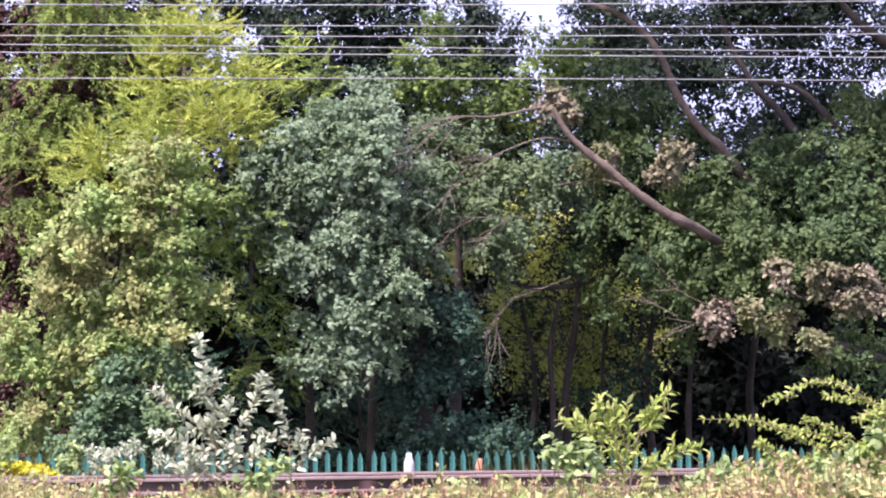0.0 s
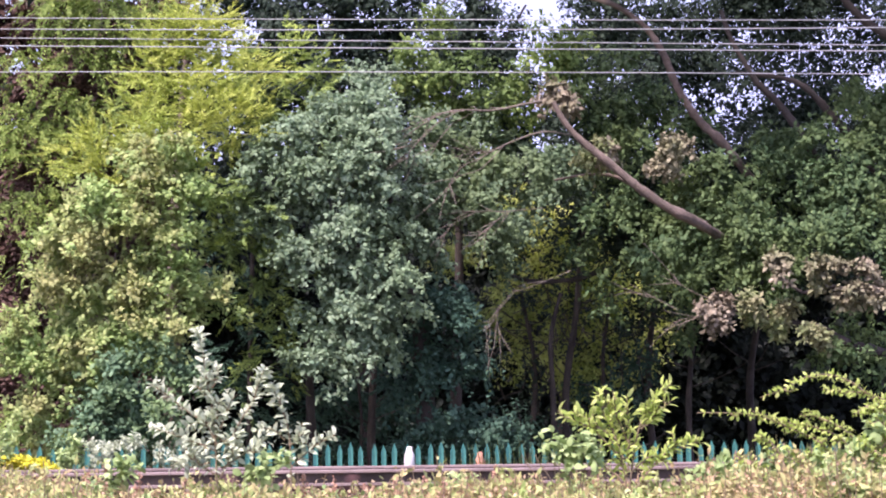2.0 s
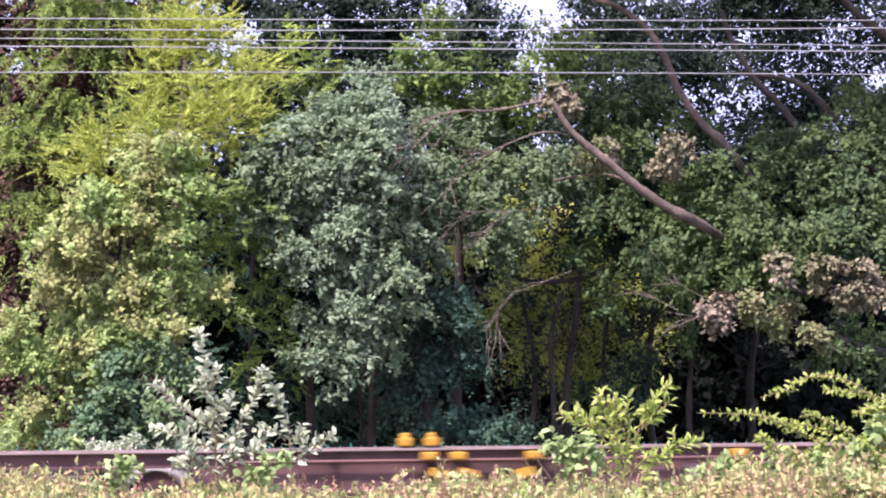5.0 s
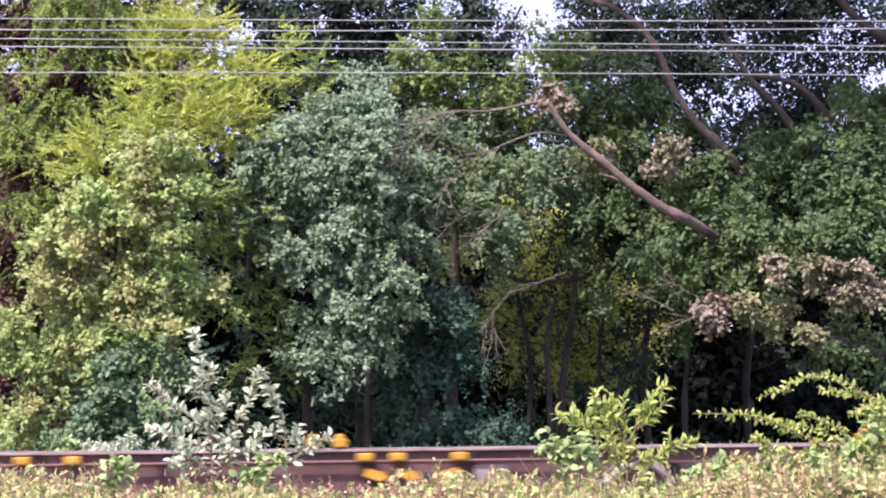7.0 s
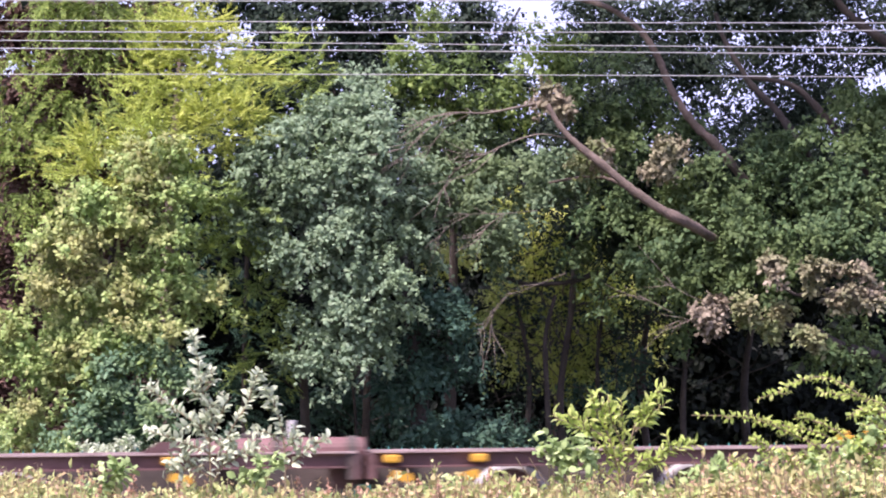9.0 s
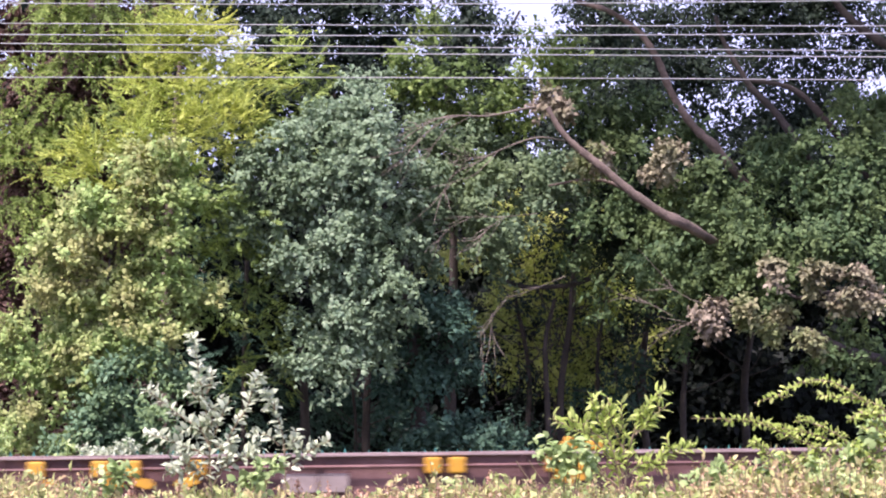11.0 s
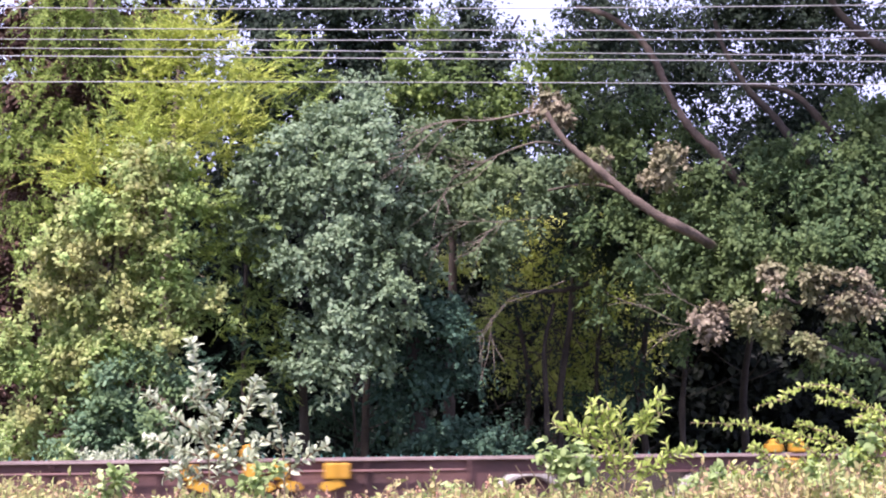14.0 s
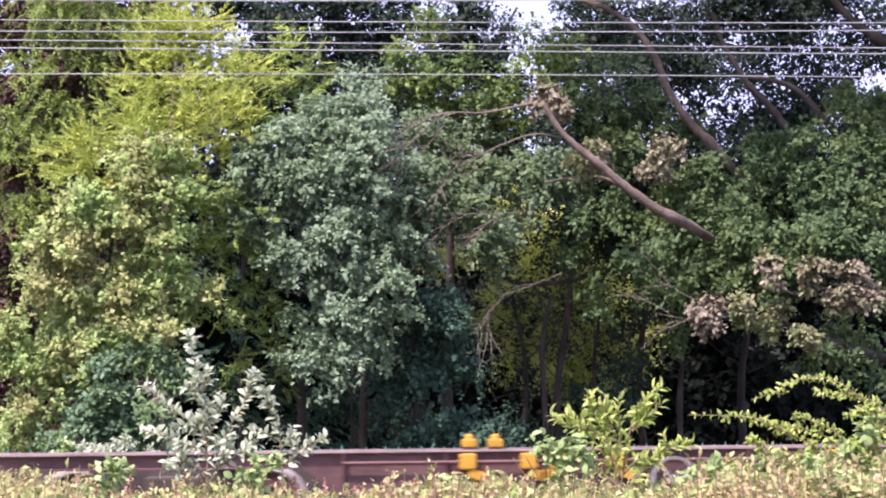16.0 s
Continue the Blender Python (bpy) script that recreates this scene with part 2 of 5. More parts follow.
def leaves(name, base, along, facing, length, width, material, parent=None, label="", shape=OVAL):
    """Many small folded leaves as one mesh."""
    a = unit(along)
    s = unit(np.cross(facing, a))
    n = np.cross(a, s)
    L, W = np.asarray(length)[:, None], np.asarray(width)[:, None]
    k = len(shape)
    v = np.stack([base + a * L * u + s * W * w + n * L * h for u, w, h in shape], 1)
    i = np.arange(len(base))[:, None] * k
    if k == 6:
        f = np.concatenate([i + [[0, 1, 5]], i + [[1, 2, 4]], i + [[1, 4, 5]], i + [[2, 3, 4]]])
    else:
        f = np.concatenate([i + [[0, 1, 2]], i + [[0, 2, 3]]])
    return raw(name, v.reshape(-1, 3), f, material, parent, label)


def shell(blobs, per_m2, inner=0.55, bough=0.5, droop=0.3):
    """Clump places gathered into drooping boughs that leave ellipsoids (x, y, z, rx, ry, rz), with their outward ways."""
    C, O = [], []
    m = 7
    for x, y, z, rx, ry, rz in blobs:
        n = max(3, int(per_m2 / m * 4 * (rx * rz + rx * ry + ry * rz)))
        d = unit(rng.normal(size=(n, 3)))
        d[:, 1] = np.where(rng.random(n) < 0.6, -np.abs(d[:, 1]), d[:, 1])
        k = inner + (1.0 - inner) * rng.random((n, 1)) ** 0.6
        c = np.array([[x, y, z]]) + d * k * [[rx, ry, rz]]
        o = unit(d / [[rx, ry, rz]] + [[0, -0.2, 0.25]] + rng.normal(size=(n, 3)) * 0.3)
        ln = bough * (0.5 + 0.9 * rng.random((n, 1)))
        c, o, ln = np.repeat(c, m, 0), np.repeat(o, m, 0), np.repeat(ln, m, 0)
        u = np.tile((np.arange(m) + 0.5) / m, n)[:, None]
        s = unit(np.cross(o, [[0.0, 0.1, 1.0]]))
        w = rng.normal(size=(n * m, 1)) * 0.3 * (1.1 - 0.8 * u)
        C.append(c + o * ln * (u - 0.35) + s * w * ln - np.array([[0, 0, 1.0]]) * (droop * ln * u * u) + rng.normal(size=(n * m, 3)) * 0.03)
        O.append(o)
    return np.concatenate(C), np.concatenate(O)


def broadleaf(name, blobs, material, parent, per_m2=14, twigs=5, count=8, size=0.085, spread=0.2, droop=0.1, inner=0.55, label="", shape=OVAL, slim=0.62, bough=0.5):
    """A crown of leafy twigs gathered in clumps."""
    C, O = shell(blobs, per_m2, inner, bough, 0.2 + droop)
    C, O = np.repeat(C, twigs, 0), np.repeat(O, twigs, 0)
    n = len(C)
    d = unit(O * 0.8 + rng.normal(size=(n, 3)) * 0.7 + [[0, 0, 0.15 - droop]])
    start = C + rng.normal(size=(n, 3)) * spread * [[0.45, 0.45, 0.28]]
    j = np.tile((np.arange(count) + 0.5) / count, n)[:, None]
    start, d, O = np.repeat(start, count, 0), np.repeat(d, count, 0), np.repeat(O, count, 0)
    N = len(start)
    side = unit(np.cross(d, rng.normal(size=(N, 3))))
    base = start + d * j * spread * 1.6 + [[0, 0, -1]] * (j * j * spread * droop * 2)
    along = d * 0.6 + side + rng.normal(size=(N, 3)) * 0.3 + [[0, 0, -droop]]
    facing = O * 0.6 + [[-0.15, -0.3, 0.8]] + rng.normal(size=(N, 3)) * 0.36
    s = size * (0.65 + 0.7 * rng.random(N))
    return leaves(name, base, along, facing, s, s * slim, material, parent, label, shape)


def fronds(name, blobs, material, parent, per_m2=8, length=0.5, droop=0.4, rise=0.2, pairs=11, size=0.13, inner=0.5, label="", slim=0.26, bough=0.45):
    """Flat feathery conifer sprays that leave the crown outward and hang at the tip."""
    C, O = shell(blobs, per_m2, inner, bough, droop)
    n = len(C)
    d = unit(O * [[1, 1, 0.35]] + rng.normal(size=(n, 3)) * 0.3 + [[0, 0, rise]])
    L = length * (0.6 + 0.8 * rng.random((n, 1)))
    facing = unit([[0, -0.25, 1.0]] + rng.normal(size=(n, 3)) * 0.35)
    side = unit(np.cross(facing, d))
    k = pairs * 2
    u = np.tile((np.arange(k) // 2 + 0.3) / pairs, n)[:, None]
    sg = np.tile(np.where(np.arange(k) % 2, 1.0, -1.0), n)[:, None]
    r = lambda q: np.repeat(q, k, 0)
    fall = [[0, 0, -1]] * (r(L) * droop * u ** 2)
    base = r(C) + r(d) * r(L) * u + fall
    N = len(base)
    along = r(d) * 0.9 + r(side) * sg * (0.9 - 0.5 * u) + [[0, 0, -1]] * (droop * (0.3 + u)) + rng.normal(size=(N, 3)) * 0.18
    s = size * (1.15 - 0.75 * u[:, 0]) * (0.7 + 0.6 * rng.random(N))
    return leaves(name, base, along, r(facing) + rng.normal(size=(N, 3)) * 0.3, s, s * slim, material, parent, label, NARROW)


# ---- the ground ----
def ground_height(x, y):
    """Bank, formation of the line, and the wood's floor behind it."""
    h = -0.45 + 0.0 * x
    h = h + 0.22 * np.exp(-((y - 21.3 - 0.1 * x) / 3.2) ** 4)
    h = h + np.where(y > 24, np.minimum((y - 24) * 0.06, 1.2), 0)
    return h + 0.05 * np.sin(1.3 * x + 0.7 * y) * np.cos(0.9 * y - 0.4 * x)


def make_ground():
    xs = np.concatenate([[-900, -300, -120, -60], np.linspace(-34, 34, 120), [60, 120, 300, 900]])
    ys = np.concatenate([[-400, -100, -30, -10], np.linspace(-4, 60, 130), [80, 140, 400, 1500]])
    X, Y = np.meshgrid(xs, ys)
    Z = ground_height(X, Y)
    v = np.stack([X, Y, Z], -1).reshape(-1, 3)
    w = len(xs)
    i = (np.arange(len(ys) - 1)[:, None] * w + np.arange(w - 1)).reshape(-1, 1)
    tagged(raw("ground", v, i + [[0, 1, w + 1, w]], M_SOIL, smooth=True), "dark soil with thin grass under the trees", "ground", kind="structure")


make_ground()

# ---- the railway: track runs at a slight angle to the picture plane ----
YAW = 5.7
TRACK = pose(0, 21.3, 0, 0, 0, YAW)


def make_track():
    bm = bmesh.new()
    profile(bm, [(-2.3, -0.5), (-1.5, -0.19), (1.5, -0.19), (2.3, -0.5)], -120, 120)
    bed = part("ballast_bed", bm, M_BALLAST)
    bed.matrix_basis = TRACK @ pose(0, 0, 0, 0, 0, 90)
    tagged(bed, "grey brown stone ballast under the track", "ballast", kind="structure")
    for y in (-0.7525, 0.7525):
        bm = bmesh.new()
        profile(bm, [(-0.07, -0.16), (0.07, -0.16), (0.07, -0.145), (0.012, -0.12), (0.012, -0.04), (0.036, -0.03), (0.036, -0.004), (0.03, 0), (-0.03, 0), (-0.036, -0.004), (-0.036, -0.03), (-0.012, -0.04), (-0.012, -0.12), (-0.07, -0.145)], -120, 120)
        r = part("rail", bm, M_RAIL)
        r.matrix_basis = TRACK @ pose(0, y, 0, 0, 0, 90)
        tagged(r, "brown steel running rail on concrete sleepers", "rail", "running rails")
    bm = bmesh.new()
    box(bm, -0.13, 0.13, -1.25, 1.25, -0.3, -0.165, 0.02)
    first = tagged(part("sleeper", bm, M_CONCRETE), "weathered grey concrete sleeper in ballast", "sleeper", "sleepers")
    first.matrix_basis = TRACK @ pose(-13, 0, 0)
    for k in range(1, 41):
        copy_thing(first, TRACK @ pose(-13 + 0.65 * k, 0, 0))


make_track()


def make_wires():
    """Overhead line: six wires, each with its own height and a slight sag."""
    rows = [((-5.65, 23.50, 6.78), (0.03, 23.50, 6.71), (5.72, 23.50, 6.70), 0.0068), ((-5.17, 21.50, 6.06), (0.03, 21.50, 5.98), (5.22, 21.50, 5.92), 0.0056),
            ((-5.43, 22.60, 6.17), (0.03, 22.60, 6.10), (5.49, 22.60, 6.07), 0.0068), ((-5.17, 21.50, 5.82), (0.03, 21.50, 5.72), (5.21, 21.50, 5.62), 0.0056),
            ((-4.68, 19.50, 5.30), (0.02, 19.50, 5.22), (4.73, 19.50, 5.14), 0.006), ((-4.44, 18.50, 4.82), (0.02, 18.50, 4.77), (4.48, 18.50, 4.70), 0.005)]
    for a, b, c, r in rows:
        a, b, c = np.array(a), np.array(b), np.array(c)
        d = (c - a) / 2
        e = (a + c) / 2 - b
        p = [b + d * u + e * min(u * u, 1.5) for u in np.linspace(-3, 3, 25)]
        v, f = tubes([(p, r, r)], 6)
        tagged(raw("overhead_wire", v, f, M_WIRE, smooth=True), "pale grey overhead line wire above the track", "wire", "overhead line wires")


make_wires()


# ---- trees behind the line ----
def tree(name, label, at, category="tree", group=""):
    return thing(name, label, category, group)


def spruce():
    t = tree("spruce", "tall spruce with drooping bright green sprays over brown dead twigs", 0)
    branch("trunk", [([(-5.90, 31.40, 0.54), (-5.98, 31.40, 3.86), (-5.95, 31.40, 6.28), (-5.93, 31.40, 9.92)], 0.16, 0.06)], M_BARK, t)
    fronds("crown", [(-6.17, 30.00, 8.21, 0.50, 0.43, 0.20), (-5.47, 30.00, 8.18, 0.45, 0.40, 0.18), (-4.64, 30.00, 8.14, 0.44, 0.40, 0.20), (-5.70, 30.00, 7.59, 0.35, 0.31, 0.11), (-6.08, 30.00, 7.34, 0.27, 0.28, 0.13), (-4.96, 30.00, 7.61, 0.29, 0.30, 0.15), (-7.04, 30.00, 7.37, 0.23, 0.33, 0.27), (-6.10, 30.00, 6.61, 0.38, 0.39, 0.24), (-5.60, 30.00, 6.47, 0.38, 0.40, 0.25), (-5.21, 30.00, 6.70, 0.23, 0.25, 0.11), (-6.98, 30.00, 6.20, 0.29, 0.40, 0.35), (-6.56, 30.00, 6.20, 0.23, 0.31, 0.24), (-6.16, 30.00, 5.94, 0.27, 0.34, 0.25), (-7.01, 30.00, 5.67, 0.24, 0.35, 0.31), (-6.69, 30.00, 5.13, 0.31, 0.33, 0.20)] + [(-6.39, 30.00, 4.81, 0.33, 0.37, 0.25), (-7.07, 30.00, 4.93, 0.18, 0.25, 0.16), (-6.76, 30.00, 4.03, 0.18, 0.23, 0.13), (-7.10, 30.00, 3.21, 0.16, 0.27, 0.22), (-7.05, 30.00, 1.62, 0.16, 0.27, 0.22), (-5.45, 30.00, 5.97, 0.24, 0.31, 0.22), (-5.85, 30.00, 8.77, 1.09, 0.60, 0.27), (-6.35, 30.00, 7.79, 0.18, 0.23, 0.11), (-5.28, 30.00, 7.92, 0.23, 0.25, 0.11), (-6.71, 30.00, 6.71, 0.18, 0.24, 0.15)],
           L_SPRUCE, t, per_m2=60, length=0.34, droop=1.1, rise=0.0, pairs=8, size=0.1, slim=0.34, bough=0.55)
    lines = []
    for k in range(330):
        x, z = rng.uniform(-7.2, -4.2), rng.uniform(0.2, 8.6)
        l = rng.uniform(0.3, 0.9)
        p = np.array([x, 30.6, z])
        e = np.array([rng.normal() * 0.5, -0.35, -0.5 * rng.random()]) * l
        lines.append(([p, p + e * 0.5 + [0, 0, 0.04], p + e], 0.012, 0.004))
    tagged(branch("deadwood", lines, M_BARK, t, sides=4, label="bare brown dead inner twigs"), kind="stuff")
    fronds("inner_needles", [(-5.69, 31.00, 7.37, 0.66, 0.50, 0.66), (-6.65, 31.00, 7.18, 0.42, 0.50, 0.56), (-6.73, 31.00, 5.84, 0.56, 0.50, 0.56), (-5.97, 31.00, 5.73, 0.47, 0.50, 0.47), (-7.09, 31.00, 4.50, 0.56, 0.50, 0.56), (-7.22, 31.00, 3.46, 0.47, 0.50, 0.56), (-7.25, 31.00, 2.34, 0.38, 0.50, 0.56), (-4.74, 31.00, 8.04, 0.56, 0.50, 0.47), (-7.28, 31.00, 1.40, 0.28, 0.50, 0.38)], L_BROWN_NEEDLE, t, slim=0.5, per_m2=44, length=0.45, droop=1.0, pairs=8, size=0.15, inner=0.2, label="dead brown needles inside the tree")


def golden_cypress():
    t = tree("golden_cypress", "golden yellow cypress with flat feathery sprays", 0)
    branch("trunk", [([(-4.32, 29.00, 0.58), (-4.24, 29.00, 4.53), (-4.04, 29.00, 8.00)], 0.16, 0.02)], M_BARK, t)
    fronds("crown", [(-3.91, 28.30, 7.77, 0.19, 0.26, 0.17), (-3.96, 28.30, 7.50, 0.31, 0.35, 0.23), (-3.65, 28.30, 7.50, 0.23, 0.29, 0.19), (-4.22, 28.30, 7.13, 0.38, 0.38, 0.23), (-3.80, 28.30, 7.09, 0.50, 0.46, 0.25), (-4.44, 27.80, 6.79, 0.27, 0.30, 0.16), (-3.35, 28.30, 6.88, 0.33, 0.35, 0.21), (-4.49, 27.60, 6.38, 0.33, 0.34, 0.18), (-3.92, 27.80, 6.45, 0.51, 0.46, 0.25), (-3.33, 27.60, 6.34, 0.41, 0.40, 0.22), (-3.05, 28.30, 6.71, 0.23, 0.28, 0.17), (-4.09, 27.30, 5.89, 0.50, 0.45, 0.24), (-3.44, 27.20, 5.78, 0.45, 0.42, 0.22), (-2.97, 27.40, 5.98, 0.30, 0.32, 0.18), (-4.45, 27.00, 5.68, 0.28, 0.31, 0.18)] + [(-5.01, 26.90, 5.44, 0.26, 0.31, 0.20), (-5.04, 26.70, 5.06, 0.24, 0.31, 0.22), (-4.50, 26.80, 5.37, 0.36, 0.36, 0.20), (-3.21, 27.00, 5.44, 0.26, 0.28, 0.14), (-3.94, 26.90, 5.43, 0.38, 0.37, 0.20), (-4.75, 26.60, 4.83, 0.26, 0.31, 0.20)],
           L_GOLD, t, per_m2=56, length=0.36, droop=0.12, rise=0.35, pairs=9, size=0.1, inner=0.55, slim=0.32, bough=0.7)


def green_cypress():
    t = tree("green_cypress", "dark green cypress with lighter feathery branch tips", 0)
    branch("trunk", [([(-3.14, 29.40, 0.56), (-3.09, 29.40, 3.66), (-2.96, 29.40, 7.39)], 0.05, 0.02)], M_BARK_SHADED, t)
    fronds("crown", [(-2.70, 29.60, 7.24, 0.36, 0.39, 0.26), (-2.25, 29.60, 6.91, 0.28, 0.35, 0.26), (-2.87, 29.40, 6.70, 0.41, 0.42, 0.27), (-2.32, 29.40, 6.48, 0.41, 0.40, 0.24), (-2.90, 29.00, 6.17, 0.35, 0.33, 0.15), (-2.52, 29.00, 6.14, 0.29, 0.29, 0.14), (-3.21, 27.00, 4.83, 0.23, 0.29, 0.18), (-3.31, 27.00, 4.52, 0.20, 0.25, 0.14), (-3.00, 27.00, 4.55, 0.31, 0.32, 0.18), (-3.14, 27.00, 4.19, 0.36, 0.35, 0.18), (-3.36, 27.00, 3.96, 0.22, 0.25, 0.13), (-2.92, 27.40, 3.81, 0.29, 0.32, 0.18), (-2.55, 27.40, 3.72, 0.33, 0.33, 0.16), (-2.17, 27.40, 3.63, 0.22, 0.25, 0.13), (-2.78, 27.80, 3.35, 0.32, 0.32, 0.17)] + [(-2.54, 28.00, 3.01, 0.28, 0.30, 0.17), (-3.01, 28.20, 2.83, 0.23, 0.27, 0.15), (-2.53, 28.60, 2.50, 0.29, 0.31, 0.17), (-3.07, 28.80, 2.21, 0.29, 0.32, 0.19)],
           L_CYPRESS, t, per_m2=44, length=0.34, droop=0.2, rise=0.15, pairs=9, size=0.1, inner=0.5, slim=0.32, bough=0.7)
    # Inner cypress sprays: their shade comes from the darker leaf colour.
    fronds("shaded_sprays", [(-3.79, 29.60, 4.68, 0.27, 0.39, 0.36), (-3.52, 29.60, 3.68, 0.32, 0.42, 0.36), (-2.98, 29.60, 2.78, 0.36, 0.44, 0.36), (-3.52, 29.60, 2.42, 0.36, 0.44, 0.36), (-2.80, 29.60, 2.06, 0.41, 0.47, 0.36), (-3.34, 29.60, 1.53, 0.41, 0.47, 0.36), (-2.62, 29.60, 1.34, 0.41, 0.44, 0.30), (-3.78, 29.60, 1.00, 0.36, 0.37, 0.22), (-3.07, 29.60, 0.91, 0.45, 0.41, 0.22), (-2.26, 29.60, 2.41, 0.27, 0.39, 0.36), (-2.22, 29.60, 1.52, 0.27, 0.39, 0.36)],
           L_DEEP_SHADE, t, per_m2=26, length=0.36, droop=0.4, rise=0.05, pairs=8, size=0.1, slim=0.34, bough=0.6, label="dark green inner sprays, shade put into their colour")


def hawthorn():
    t = tree("hawthorn", "large hawthorn bush, olive green with rusty tips", 0)
    branch("trunk", [([(-4.91, 27.00, 0.55), (-4.89, 27.00, 2.66), (-4.70, 27.00, 4.72)], 0.1, 0.02), ([(-4.90, 27.00, 2.33), (-5.51, 27.00, 3.32), (-5.72, 27.00, 4.15)], 0.05, 0.02), ([(-4.90, 27.00, 2.66), (-4.28, 27.00, 3.72), (-4.04, 27.00, 4.63)], 0.05, 0.02)], M_BARK_SHADED, t)
    broadleaf("crown", [(-4.48, 26.30, 5.03, 0.47, 0.46, 0.28), (-3.93, 26.30, 4.94, 0.36, 0.42, 0.32), (-4.73, 26.30, 4.48, 0.47, 0.48, 0.32), (-4.05, 26.30, 4.44, 0.34, 0.39, 0.28), (-5.26, 26.30, 4.27, 0.34, 0.39, 0.28), (-5.21, 26.30, 3.91, 0.34, 0.39, 0.28), (-4.43, 26.30, 3.96, 0.57, 0.52, 0.32), (-3.89, 26.30, 3.80, 0.26, 0.35, 0.28), (-5.51, 26.30, 3.55, 0.24, 0.33, 0.26), (-4.81, 26.30, 3.40, 0.57, 0.54, 0.36), (-4.02, 26.30, 3.23, 0.45, 0.49, 0.36), (-3.49, 26.30, 3.08, 0.28, 0.33, 0.22), (-5.35, 26.30, 2.93, 0.40, 0.46, 0.36), (-4.55, 26.30, 2.70, 0.57, 0.54, 0.36), (-5.82, 26.30, 2.53, 0.28, 0.37, 0.30)] + [(-3.88, 26.30, 2.67, 0.32, 0.38, 0.28), (-5.20, 26.30, 2.30, 0.47, 0.49, 0.34), (-5.93, 26.30, 2.14, 0.24, 0.34, 0.28), (-5.53, 26.30, 1.75, 0.40, 0.46, 0.36), (-5.76, 26.30, 1.28, 0.24, 0.32, 0.24), (-5.42, 26.30, 1.24, 0.30, 0.36, 0.26)],
              L_THORN, t, per_m2=31, twigs=4, count=8, size=0.076, spread=0.15)
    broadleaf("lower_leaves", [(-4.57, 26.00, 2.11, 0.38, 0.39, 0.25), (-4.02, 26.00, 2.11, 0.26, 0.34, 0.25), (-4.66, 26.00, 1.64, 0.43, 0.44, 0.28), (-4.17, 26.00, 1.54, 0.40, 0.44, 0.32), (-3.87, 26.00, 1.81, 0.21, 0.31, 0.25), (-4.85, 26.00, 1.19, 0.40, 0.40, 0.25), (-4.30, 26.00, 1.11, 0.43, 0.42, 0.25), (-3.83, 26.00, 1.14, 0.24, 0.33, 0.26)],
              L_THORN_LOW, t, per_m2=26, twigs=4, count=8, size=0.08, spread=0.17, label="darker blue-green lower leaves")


def silver_tree():
    t = tree("whitebeam", "broad grey-green tree hanging over the fence", 0)
    branch("trunk", [([(-0.33, 28.20, 0.55), (-0.40, 28.00, 2.49), (-0.77, 28.00, 4.21), (-1.18, 28.00, 6.11)], 0.16, 0.03), ([(-0.55, 27.60, 3.32), (-1.26, 27.60, 3.74), (-1.68, 27.60, 4.34)], 0.06, 0.02)], M_BARK_SHADED, t)
    broadleaf("crown", [(-1.18, 28.00, 6.36, 0.33, 0.36, 0.24), (-1.59, 27.60, 6.11, 0.29, 0.32, 0.20), (-1.84, 27.30, 5.78, 0.32, 0.34, 0.20), (-1.16, 27.40, 5.82, 0.38, 0.38, 0.23), (-2.29, 27.10, 5.44, 0.35, 0.37, 0.23), (-1.64, 27.00, 5.34, 0.44, 0.42, 0.25), (-1.00, 27.20, 5.50, 0.30, 0.35, 0.23), (-2.76, 27.00, 5.18, 0.16, 0.23, 0.14), (-2.53, 27.00, 5.10, 0.30, 0.33, 0.19), (-1.97, 27.00, 4.92, 0.41, 0.41, 0.25), (-1.23, 27.00, 4.97, 0.44, 0.44, 0.28), (-2.65, 27.00, 4.68, 0.19, 0.26, 0.16), (-2.22, 27.00, 4.44, 0.35, 0.37, 0.23), (-1.64, 27.00, 4.42, 0.34, 0.37, 0.25), (-1.07, 27.00, 4.39, 0.34, 0.41, 0.32)] + [(-2.57, 27.00, 4.13, 0.19, 0.23, 0.11), (-2.06, 27.00, 3.96, 0.32, 0.33, 0.18), (-1.40, 27.00, 3.94, 0.37, 0.39, 0.25), (-0.89, 27.00, 3.93, 0.23, 0.34, 0.28), (-1.39, 27.00, 3.44, 0.37, 0.37, 0.21), (-0.83, 27.00, 3.44, 0.35, 0.40, 0.28), (-1.77, 27.00, 3.12, 0.27, 0.29, 0.16), (-1.93, 27.00, 2.72, 0.25, 0.27, 0.12), (-1.39, 27.00, 2.87, 0.35, 0.37, 0.23), (-0.83, 27.00, 2.84, 0.32, 0.35, 0.23), (-1.57, 27.00, 2.38, 0.32, 0.31, 0.13), (-2.05, 27.00, 2.18, 0.19, 0.21, 0.06), (-1.00, 27.00, 2.44, 0.25, 0.26, 0.11)],
              L_SILVER, t, per_m2=34, twigs=4, count=9, size=0.078, spread=0.15, droop=0.25)


